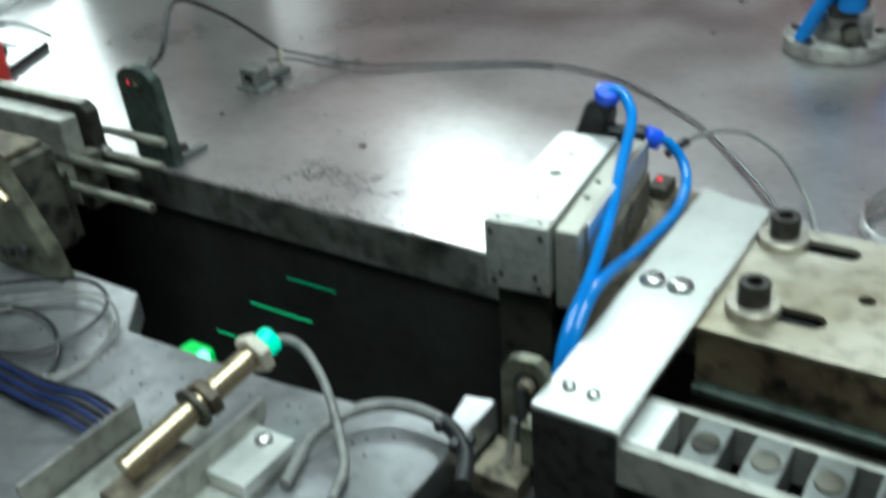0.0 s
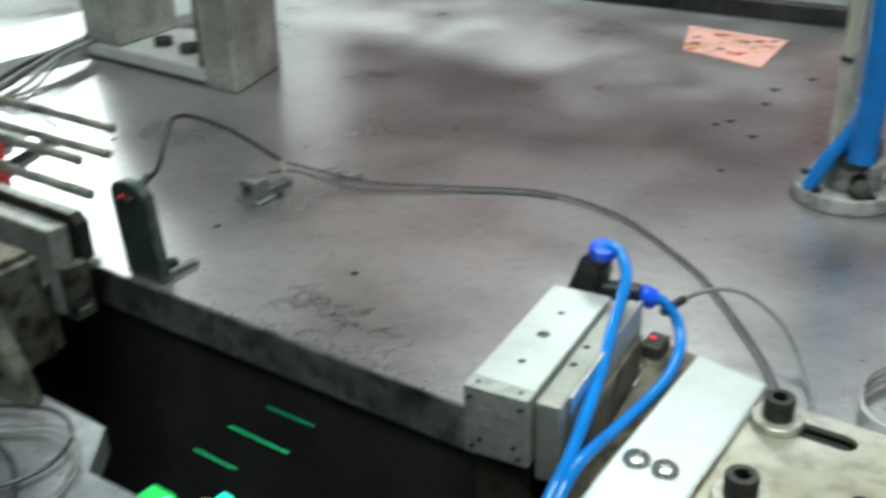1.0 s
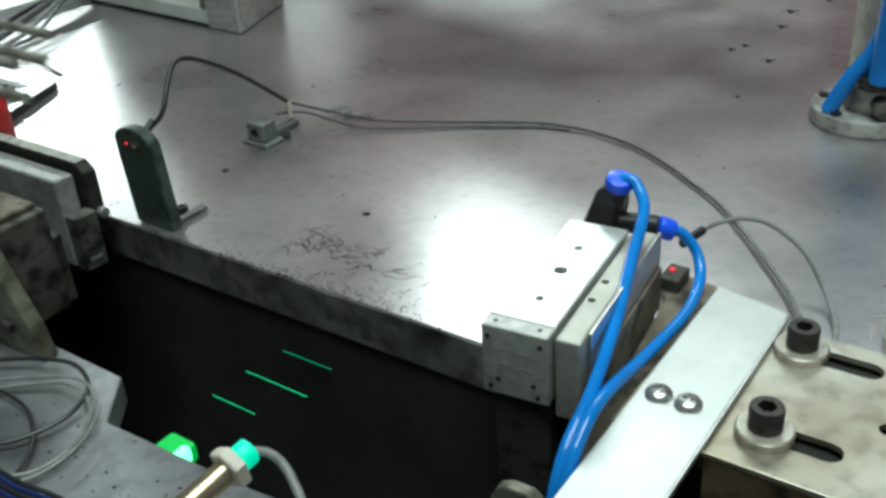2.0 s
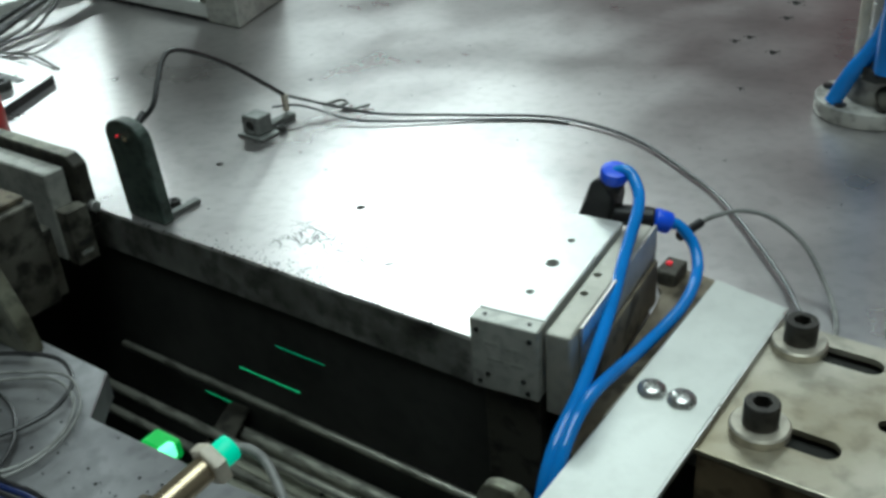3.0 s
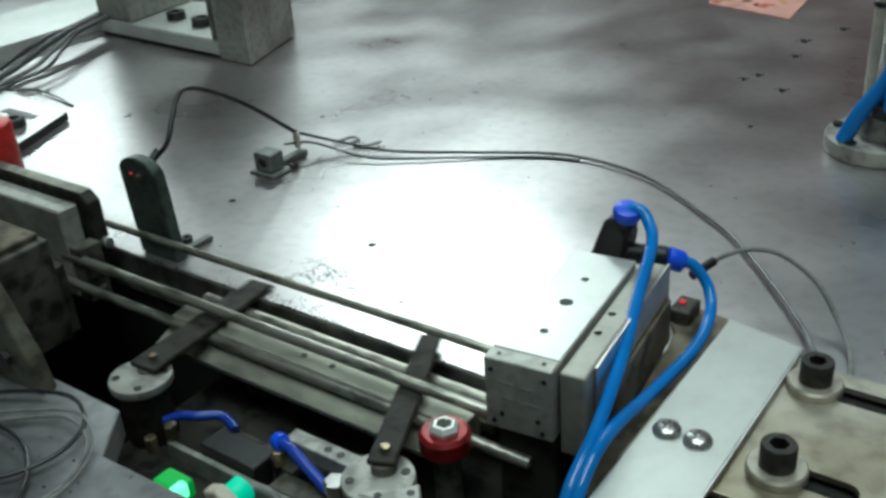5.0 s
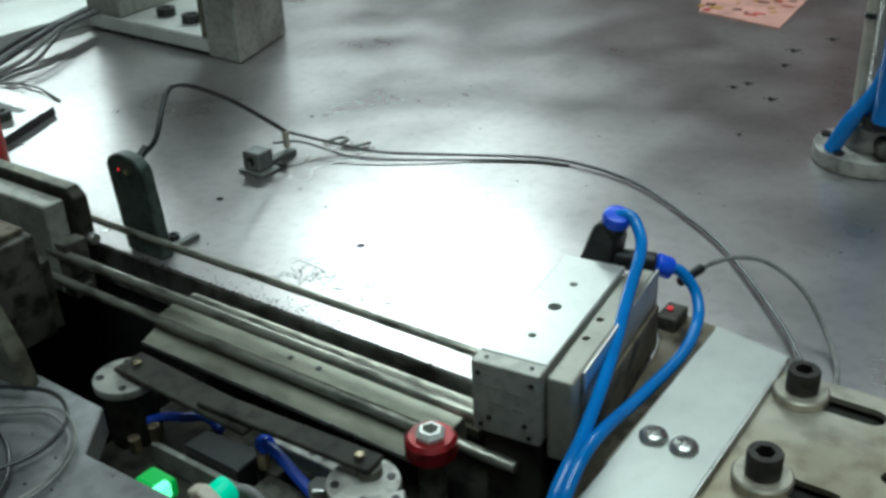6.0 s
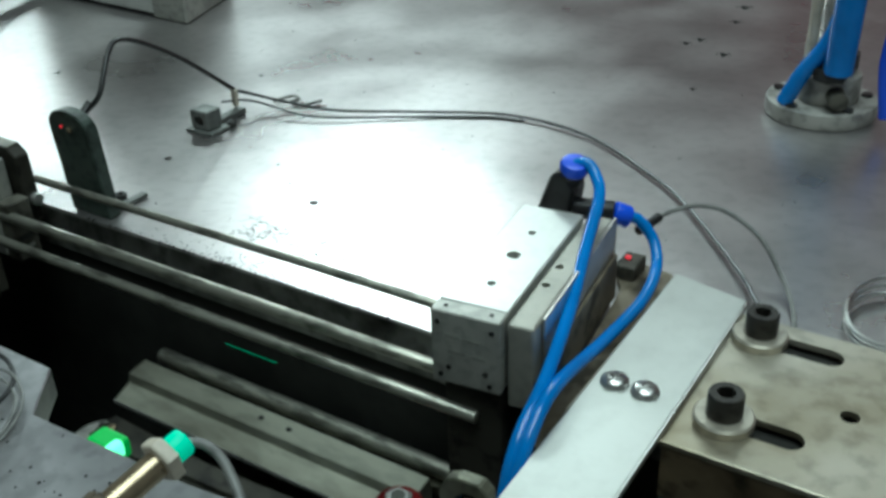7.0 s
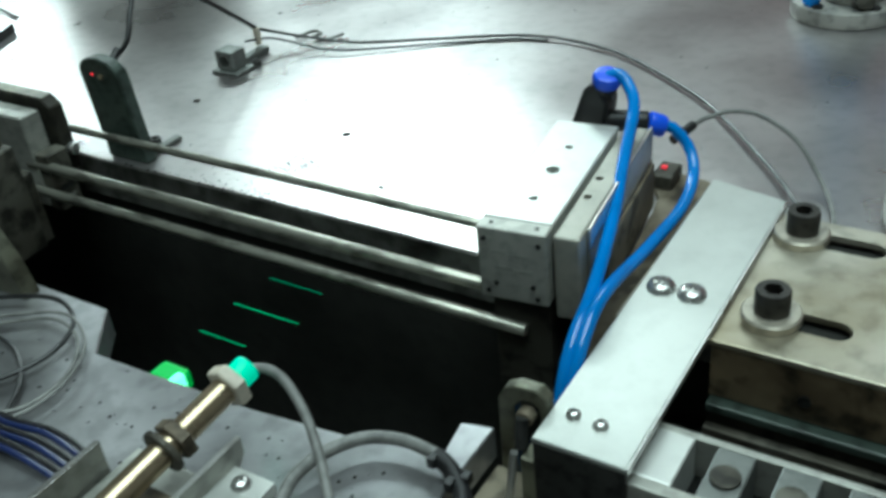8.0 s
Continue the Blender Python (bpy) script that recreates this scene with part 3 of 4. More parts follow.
def stand_bracket():
    t = thing("corner_bracket", (-48, 12, 0), "small steel corner bracket with a slotted screw", "bracket")
    part("plate", prism([(-57, 15.2), (-46.0, 13.9), (-43.6, 8.7), (-46.5, 8.3), (-57, 8.2)], 0.02, 0.5, 0.05), STEEL_BRIGHT, t)
    part("dark_edge", prism([(-46.0, 13.96), (-45.85, 13.9), (-43.45, 8.6), (-43.6, 8.55)], 0.02, 0.56), BLACK, t)
    part("screw", socket_head((-46.9, 10.6, 0.5), 0.75, 0.6), DARK, t, "", True)
    part("slot", box(-50.6, -47.0, 11.9, 12.6, 0.5, 0.56, 0), BLACK, t)

    for k, (dx, r, m) in enumerate(((0.0, 0.26, DARK_CABLE), (-1.1, 0.2, BLACK), (1.3, 0.16, GREY_CABLE), (2.2, 0.13, DARK_CABLE))):
        solo("machine_cable", sweep([(-55.2 + dx, 10.0, 0.4), (-57.0 + dx, 15.4, 0.7), (-58.2 + dx * 1.4, 18.9, 1.0), (-59.4 + dx, 22.3, 1.5), (-61.0 + dx * 0.5, 26.6, 1.7), (-66 + dx, 40, 1.6)], r, 10), m, (-58 + dx, 19, 0.6), "grey machine cable running past the frame stand", "cable", "machine cables", smooth=True)
    solo("thin_wire", sweep([(-56.0, 13.8, 1.1), (-55.0, 15.6, 0.3), (-53.5, 16.5, 0.2), (-51.0, 16.4, 0.2), (-47.9, 15.7, 0.1)], 0.09, 8), GREY_CABLE, (-53, 16.5, 0.1), "thin grey wire curved on the table", "wire", smooth=True)


stand_bracket()


def flanged_cylinder():
    c = (2.0, 31.6)
    t = thing("flanged_post", (*c, 0), "grey round flange with a post and screws", "post")
    part("flange", cyl((*c, 0.02), (*c, 0.9), 2.9, 40, bevel=0.12), FLANGE, t, "", True)
    part("hub", cyl((c[0] + 0.3, c[1], 0.9), (c[0] + 0.3, c[1], 2.4), 1.6, 32, bevel=0.12), FLANGE, t, "", True)
    part("post", cyl((c[0] + 0.3, c[1] + 0.3, 2.6), (c[0] + 0.3, c[1] + 0.3, 46), 1.0, 24), STEEL_BRIGHT, t, "", True)
    part("collar", cyl((c[0] + 0.3, c[1] + 0.3, 2.6), (c[0] + 0.3, c[1] + 0.3, 3.4), 1.25, 24), DARK, t, "", True)
    for k in range(5):
        a = 2 * math.pi * k / 5 + 0.5
        part("screw", cyl((c[0] + 2.4 * math.cos(a), c[1] + 2.4 * math.sin(a), 0.9), (c[0] + 2.4 * math.cos(a), c[1] + 2.4 * math.sin(a), 1.05), 0.3, 12), BLACK, t)
    part("side_port", cyl((c[0] + 0.9, c[1] - 1.3, 1.6), (c[0] + 1.4, c[1] - 2.3, 1.5), 0.5, 12, bevel=0.08), IRON, t, "dark side port", True)
    part("port_nut", cyl((c[0] + 0.6, c[1] - 1.6, 2.45), (c[0] + 0.6, c[1] - 1.6, 3.1), 0.9, 6, bevel=0.08), DARK, t, "dark hexagon nut under the hose")
    part("shield_tube", cyl((c[0] - 0.9, c[1] + 0.6, 2.3), (c[0] - 0.9, c[1] + 0.6, 46), 0.45, 16), CREAM, t, "cream tube beside the post", True)
    part("cable_tie", washer((c[0] - 0.9, c[1] + 0.6, 7.6), 0.52, 0.46, 0.3), BLACK, t, "black cable tie")
    part("collar_tag", box(c[0] + 2.4, c[0] + 3.9, c[1] - 2.6, c[1] - 1.6, 7.9, 8.9, 0.12), YELLOW, t, "yellow collar on the hose")
    part("valve_lead", sweep([(c[0] + 3.6, c[1] - 1.9, 1.0), (c[0] + 3.2, c[1] - 2.0, 4.0), (c[0] + 3.6, c[1] - 1.9, 6.2), (c[0] + 5.0, c[1] - 1.6, 7.4)], 0.3, 10), BLUE_CAP, t, "dark blue lead", True)
    solo("air_hose", sweep([(0.5, 29.7, 0.95), (1.2, 29.9, 2.6), (2.4, 30.1, 4.8), (2.9, 30.2, 8), (3.2, 30.3, 14), (3.4, 30.4, 30), (3.4, 30.4, 46)], 0.45, 14), BLUE_TUBE, (0.5, 29.7, 0.9), "blue air hose rising from the flange", "air hose", "air hoses", smooth=True)
    solo("air_hose", sweep([(3.0, 29.7, 3.0), (3.1, 29.6, 8), (3.0, 29.5, 20), (3.0, 29.5, 46)], 0.75, 14), BLUE_TUBE, (3.0, 29.7, 3.0), "thick blue air hose along the post", "air hose", "air hoses", smooth=True)


flanged_cylinder()


def label_plate():
    t = thing("label_sticker", (-15, 60, 0), "pink paper label with worn dark and gold print", "label")
    part("paper", prism([(-21.0, 65.0), (-11.4, 63.8), (-10.6, 54.4), (-18.0, 56.6)], 0.02, 0.12), PINK, t)
    rng = random.Random(5)
    for k in range(22):
        x, y = -15.0 + rng.uniform(-3.6, 3.2), 60.2 + rng.uniform(-3.4, 3.0)
        w, h = rng.uniform(0.3, 1.1), rng.uniform(0.25, 0.7)
        part("print_bar", box(x - w / 2, x + w / 2, y - h / 2, y + h / 2, 0.125, 0.14 + 0.002 * k, 0), (INK, GOLD_INK, RED)[k % 3], t)


label_plate()


def table_marks():
    """Dark drops and scratches with a shape of their own."""
    spots = bmesh.new()
    for x, y, r in ((-5.7, 38.66, 0.5), (-8.06, 40.94, 0.45), (-8.63, 39.81, 0.4), (-5.27, 31.9, 0.25), (-7.24, 45.82, 0.5), (-7.79, 49.52, 0.65), (-6.2, 53.5, 0.6), (-2.4, 50.0, 0.4), (-30.0, 22.0, 0.2), (-20.0, 12.0, 0.1), (-18.0, 10.6, 0.08)):
        for j in range(6):
            a, q = j * 2.4, r * (0.0, 0.5, 0.6, 0.75, 0.9, 1.2)[j]
            cyl((x + q * math.cos(a), y + q * math.sin(a), 0.004), (x + q * math.cos(a), y + q * math.sin(a), 0.012 + 0.001 * j), r * (0.5, 0.34, 0.28, 0.2, 0.16, 0.1)[j], 9, bm=spots)
    rng = random.Random(11)
    for k in range(80):
        x, y = rng.gauss(-14.5, 3.2), EDGE + 0.15 + abs(rng.gauss(0, 1.0))
        cyl((x, y, 0.004), (x, y, 0.014), rng.uniform(0.015, 0.05), 6, bm=spots)
    for k in range(60):
        x, y = rng.uniform(-45, 5), EDGE + rng.uniform(2, 30)
        cyl((x, y, 0.004), (x, y, 0.014), rng.uniform(0.02, 0.07), 6, bm=spots)
    for k in range(260):
        x, y = rng.choice((rng.gauss(-9.6, 1.3), rng.gauss(-13.5, 2.0), rng.uniform(-22, -4))), EDGE + 0.05 + abs(rng.gauss(0, 0.55))
        cyl((x, y, 0.003), (x, y, 0.009 + 0.00002 * k), rng.uniform(0.012, 0.05), 5, bm=spots)
    for k in range(40):
        x = rng.uniform(-24, -3)
        cyl((x, EDGE + 0.02, 0.004), (x, EDGE + 0.02, 0.012), rng.uniform(0.03, 0.1), 7, bm=spots)
    for k in range(70):
        x, y = rng.uniform(-20, -1), -7.9 - abs(rng.gauss(0, 2.4))
        cyl((x, y, 0.004), (x, y, 0.012), rng.uniform(0.015, 0.07), 7, bm=spots)
    tagged(solo("oil_spots", spots, DRIED_OIL, (-6, 40, 0), "small dark oil spots on the steel plates", "oil spots", kind="stuff"))
    lines = bmesh.new()
    rnd = random.Random(4)
    for k in range(110):
        if k < 80:
            x, y = rnd.gauss(-16.0, 1.3), 6.1 + rnd.gauss(0, 0.55)
        else:
            x, y = rnd.gauss(-12.3, 1.3), rnd.gauss(5.5, 0.4)
        a, w = rnd.uniform(-0.9, 1.3), rnd.uniform(0.02, 0.065)
        bend = rnd.uniform(-0.55, 0.55)
        side = []
        for j in range(5):
            v = w * (1 - abs(j - 2) / 2.6)
            side.append((lines.verts.new((x, y, 0.006 + 0.00003 * k)), lines.verts.new((x - v * math.sin(a), y + v * math.cos(a), 0.006 + 0.00003 * k))))
            step = rnd.uniform(0.1, 0.3)
            x, y, a = x + step * math.cos(a), y + step * math.sin(a), a + bend + rnd.uniform(-0.3, 0.3)
        for (p, q), (u, v) in zip(side, side[1:]):
            lines.faces.new((p, u, v, q))
    solo("scratches", lines, DRIED_OIL, (-16, 6, 0), "scribble of dark scratches on the steel", "scratches", kind="stuff")


table_marks()


# ---------------------------------------------------------------- holding jaws at the head of the slot
def jaws():
    t = thing("clamp_jaw", (-33, 1.6, -1), "oily steel clamp jaw with a raised back rim", "clamp jaw", "clamp jaws")
    part("body", box(-48, -26.8, 0.45, 1.55, -1.5, 3.1, 0.1), END_CAP, t, "pale ground steel block")
    part("rim", prism([(-48, -0.2), (-26.3, -0.2), (-26.3, 3.1), (-26.8, 3.5), (-48, 3.5)], 1.75, 2.5, 0.06, 'y'), OILY, t, "raised dark rim")
    part("rim_top", box(-48, -26.8, 1.8, 2.45, 3.505, 3.54, 0.01), JAW, t, "paler top of the rim")
    part("pad", box(-26.78, -25.9, 0.5, 1.7, -1.6, 1.3, 0.08), IRON, t)
    part("stop_screw", cyl((-26.3, 2.2, 0.9), (-25.95, 2.2, 0.9), 0.3, 12, bevel=0.05), STEEL_BRIGHT, t, "bright stop screw", True)
    part("slot_mark", box(-25.89, -25.87, 0.75, 1.4, -0.6, -0.35, 0), DARK, t)
    part("slot_mark", box(-25.89, -25.87, 0.75, 1.4, -1.1, -0.9, 0), ALU_DULL, t)
    n = thing("clamp_jaw", (-33, -2.6, -1), "oily steel clamp jaw facing the slot", "clamp jaw", "clamp jaws")
    part("body", box(-48, -25.6, -4.2, -1.0, -2.6, 2.7, 0.14), IRON, n)
    part("cap", box(-48, -26.0, -4.0, -1.2, 2.72, 3.0, 0.08), RUST, n, "rusty cap plate")
    part("pad", box(-27.2, -26.0, -0.95, -0.35, -2.6, 1.0, 0.08), IRON, n)
    solo("red_knob", cyl((-37.6, 3.7, 1.2), (-37.6, 3.7, 4.6), 1.5, 28, bevel=0.2), RED, (-37.6, 3.7, 1.2), "round red plastic knob behind the jaw", "knob", smooth=True)
    solo("knob_post", cyl((-37.6, 3.9, 0.02), (-37.6, 3.9, 1.2), 0.7, 20), IRON, (-37.6, 3.9, 0), "short iron post under the red knob", "post")


jaws()


def side_plate():
    t = thing("side_plate", (-21, -6.3, 0), "grey steel side plate with a brass hinge and bolts", "machine plate")
    part("plate", prism([(-30, 0.02), (-19.0, 0.02), (-19.4, 1.5), (-21.5, 5.2), (-30, 5.8)], -6.6, -5.9, 0.06, "y"), JAW, t)
    part("hinge", cyl((-21.6, -6.9, 4.4), (-20.6, -6.9, 3.6), 0.25, 14), BRASS, t, "", True)
    for x, z in ((-20.8, 1.2), (-22.0, 0.9)):
        part("bolt", cyl((x, -6.6, z), (x, -6.85, z), 0.35, 6), DARK, t)


side_plate()


def loose_wires():
    loop = bmesh.new()
    sweep([(-19.4, -9.4, 0.3), (-17.9, -8.1, 0.4), (-16.2, -7.3, 0.5), (-14.5, -7.8, 0.4), (-13.5, -9.3, 0.3), (-13.6, -11.0, 0.3), (-15.0, -12.0, 0.3)], 0.075, 8, bm=loop)
    sweep([(-19.4, -8.9, 0.5), (-17.6, -7.7, 0.6), (-15.9, -7.0, 0.6), (-14.1, -7.8, 0.5), (-13.2, -9.4, 0.4), (-13.4, -11.2, 0.3), (-14.8, -12.4, 0.3)], 0.06, 8, bm=loop)
    solo("wire_loop", loop, GREY_CABLE, (-16, -9, 0), "loop of thin grey wire on the front plate", "wire", smooth=True)
    dark = bmesh.new()
    sweep([(-21.5, -8.6, 0.4), (-19.0, -7.0, 0.5), (-17.0, -6.5, 0.6), (-15.4, -7.2, 0.5), (-14.9, -8.8, 0.4), (-15.8, -10.6, 0.3), (-17.6, -11.4, 0.3)], 0.09, 8, bm=dark)
    sweep([(-21.0, -9.8, 0.3), (-18.8, -8.9, 0.35), (-16.6, -9.0, 0.35), (-14.8, -10.1, 0.3), (-13.8, -11.6, 0.25)], 0.08, 8, bm=dark)
    solo("wire_loop", dark, BLACK, (-18, -8.4, 0), "loop of dark cable on the front plate", "wire", smooth=True)
    for k in range(6):
        y = -11.55 - 0.2 * k
        solo("control_wire", sweep([(-19, y + 0.5, 0.3), (-16, y + 0.1, 0.35 + 0.1 * (k % 2)), (-13.4, y, 0.42), (-11.6, y + 0.25 - 0.06 * k, 0.4 + 0.08 * (k % 2)), (-10.0, y + 0.1 - 0.04 * k, 0.3), (-9.2, y - 0.3, 0.15)], 0.1, 8), BLUE_WIRE if k % 2 else BLACK, (-14, y, 0), "dark control wire in a bundle on the plate", "wire", "control wires", smooth=True)


loose_wires()


# ---------------------------------------------------------------- proximity sensor and its holder
def proximity_sensor():
    t = thing("proximity_sensor", (-6.1, -10, 0), "brass proximity sensor with a lit green end", "sensor")
    b = Vector((-6.2, -8.6, 2.1))
    a = b - 5.4 * Vector((0.09, 0.98, 0.16))
    d = (b - a).normalized()
    body = bmesh.new()
    n, seg, rings = 56, 24, []
    side = d.orthogonal().normalized()
    up = d.cross(side)
    for i in range(n + 1):
        p = a + (b - a) * (i / n)
        r = 0.43 if i % 2 else 0.42
        rings.append([body.verts.new(p + r * (math.cos(q) * side + math.sin(q) * up)) for q in (2 * math.pi * k / seg for k in range(seg))])
    for p, q in zip(rings, rings[1:]):
        for k in range(seg):
            body.faces.new((p[k], p[(k + 1) % seg], q[(k + 1) % seg], q[k]))
    body.faces.new(rings[0][::-1]), body.faces.new(rings[-1])
    part("threaded_body", body, BRASS, t, "", True)
    part("nut", cyl(b - d * 0.2, b + d * 0.25, 0.74, 6, bevel=0.1), CREAM, t, "pale hexagon nut")
    part("lock_nut", cyl(b - d * 2.35, b - d * 1.95, 0.68, 6, bevel=0.05), RUST, t)
    part("lock_washer", cyl(b - d * 2.75, b - d * 2.55, 0.72, 20, bevel=0.04), IRON, t)
    part("end_cap", cyl(b + d * 0.27, b + d * 0.85, 0.44, 20, bevel=0.1), TEAL, t, "glowing green end cap", True)
    solo("sensor_lead", sweep([b + d * 0.8 + Vector((0.1, 0, 0)), (-5.6, -7.55, 2.15), (-4.9, -7.6, 1.95), (-3.96, -8.04, 1.5), (-3.14, -8.63, 1.0), (-2.3, -9.4, 0.6), (-1.7, -10.1, 0.35), (-1.3, -11.2, 0.25)], 0.155, 12), GREY_CABLE, (-3.4, -8.7, 0.3), "grey sensor lead bending over the plate", "cable", "cables", smooth=True)
    h = thing("sensor_holder", (-5.5, -12, 0), "bent sheet metal sensor holder", "bracket")
    part("base", box(-8.6, -3.4, -16, -10.6, 0.02, 0.35, 0.05), ALU_DULL, h)
    wall = part("right_wall", prism([(-16, 0.36), (-10.3, 0.36), (-9.75, 1.0), (-9.75, 1.6), (-16, 1.6)], -5.0, -4.86, 0.03, "x"), ALU_DULL, h, "tall grey side wall")
    part("bright_edge", box(-5.01, -4.85, -16, -9.78, 1.605, 1.64, 0.01), STEEL_BRIGHT, wall, "bright strip along the edge")
    wall = part("left_wall", box(-8.9, -8.72, -16, -11.6, 0.02, 1.4, 0.03), ALU_DULL, h)
    part("bright_edge", box(-8.91, -8.71, -16, -11.6, 1.405, 1.43, 0.01), STEEL_BRIGHT, wall, "bright strip along the edge")
    part("saddle", box(-7.2, -5.6, -14.6, -11.8, 0.36, 0.75, 0.05), RUST, h)
    part("clamp_screw", dome_screw((-4.2, -10.7, 0.9), 0.3, 0.22), STEEL_BRIGHT, h, "", True)
    part("wing", box(-4.98, -3.4, -12.5, -10.2, 0.36, 0.9, 0.05), ALU, h)


proximity_sensor()


def near_hose():
    solo("grey_hose", sweep([(-2.9, -11.4, 0.3), (-3.25, -10.3, 0.35), (-3.4, -9.5, 0.45), (-3.2, -8.45, 0.5), (-2.5, -7.4, 0.5), (-1.4, -6.95, 0.5), (-0.2, -7.0, 0.5), (0.2, -7.1, 0.45)], 0.2, 12), GREY_CABLE, (-2.6, -7.6, 0.2), "grey hose curving along the plate edge", "hose", smooth=True)
    w = thing("black_wrap", (0.7, -7.6, 0.1), "black spiral wrap with cable ties on the hose", "cable wrap")
    part("sleeve", sweep([(-0.15, -7.03, 0.5), (0.5, -7.3, 0.42), (1.2, -7.9, 0.3), (1.7, -8.9, 0.25)], 0.27, 12), BLACK, w, "", True)
    for x, y, z in ((-0.1, -7.25, 0.5), (0.75, -7.75, 0.4), (1.05, -7.35, 0.4)):
        part("tie_head", box(x - 0.13, x + 0.13, y - 0.2, y + 0.14, z - 0.12, z + 0.24, 0.04), BLACK, w)
    t = thing("hook_bracket", (1.5, -5.0, -1), "grey steel arched bracket with a bright pin", "bracket")
    part("ear", prism([(0.7, -2.0), (0.78, 1.4), (1.0, 1.85), (1.4, 2.05), (2.1, 2.08), (2.38, 1.85), (2.4, 0.9), (2.15, 0.9), (2.1, 1.4), (1.9, 1.6), (1.55, 1.55), (1.3, 1.25), (1.25, -2.0)], -5.0, -4.55, 0.05, "y"), JAW, t)
    part("clevis", cyl((1.75, -5.3, 1.15), (1.75, -4.9, 1.15), 0.28, 16, bevel=0.05), RUST, t, "rusty clevis", True)
    part("shank", cyl((1.8, -5.6, 0.4), (1.76, -5.35, 1.3), 0.2, 12), DARK, t, "", True)
    part("pin", cyl((1.64, -6.2, -1.2), (1.79, -6.0, 0.55), 0.12, 12), STEEL_BRIGHT, t, "bright steel pin", True)
    part("link", box(0.6, 2.3, -6.9, -5.05, -2.2, -1.3, 0.06), RUST, t)
    part("cover", box(1.9, 2.6, -5.9, -5.1, -1.28, 0.3, 0.06), JAW, t)


near_hose()


# ---------------------------------------------------------------- green indicator and reflections in the pit
def indicator_and_glints():
    g = thing("green_indicator", (-11.6, -6.8, -1.2), "small glowing green indicator at the slot edge", "indicator lamp")
    part("lens", box(-12.3, -11.0, -7.1, -6.2, -1.6, -0.8, 0.15), GREEN_LED, g)
    part("core", box(-11.35, -10.95, -7.2, -6.5, -1.4, -0.76, 0.12), GREEN_CORE, g, "bright pale green lamp core")
    part("mount", box(-12.6, -10.6, -8.1, -7.22, -2.2, -0.9, 0.05), DARK, g)
    # glowing strips in place of the indicator's reflections; no lamps sit here
    for x0, x1, z, h, m in ((-22.2, -19.1, -9.5, 0.025, GREEN_GLINT), (-19.1, -15.1, -6.8, 0.028, GREEN_GLINT), (-16.2, -13.2, -4.5, 0.025, FAINT_GLINT)):
        solo("glint_strip", box(x0, x1, EDGE + 0.115, EDGE + 0.16, z, z + h, 0.005), m, ((x0 + x1) / 2, EDGE + 0.1, z), "thin glowing strip standing in for a green reflection in the slot", "light bar", "light bars")


indicator_and_glints()

# ---------------------------------------------------------------- rods and lifter
ROD_LINES = ((2.6, 1.72, 0.18, -3.1), (0.62, 0.68, 0.24, -2.95), (-0.05, -0.24, 0.23, -0.95))
DRAWN_LINES = ((2.6, 1.45, 0.22, -2.7), (2.15, 0.35, 0.24, -2.7), (0.62, 0.6, 0.25, -2.7), (-0.05, -0.5, 0.25, -1.3))


def steel_rod(y, z, r, end, tag):
    return solo("steel_rod", cyl((-27.5, y, z), (end, y, z), r, 20, bevel=0.05), ROD, (-14, y, z), tag, "rod", "steel rods", smooth=True)


NEW_RODS = [steel_rod(*line, "bright round steel rod lying across the slot") for line in ROD_LINES]


def rod_gripper():
    t = thing("rod_gripper", (-28.6, 1.2, -1.5), "dark gripper holding the ends of four rods", "gripper")
    part("body", box(-30.4, -27.45, -0.9, 3.4, -1.3, 2.2, 0.15), IRON, t)
    part("stem", box(-30.2, -28.2, 0.4, 2.2, 2.25, 195, 0.1), DARK, t)
    return t


GRIPPER = rod_gripper()
OLD_RODS = [steel_rod(*line, "bright round steel rod drawn back into the jaws") for line in DRAWN_LINES]


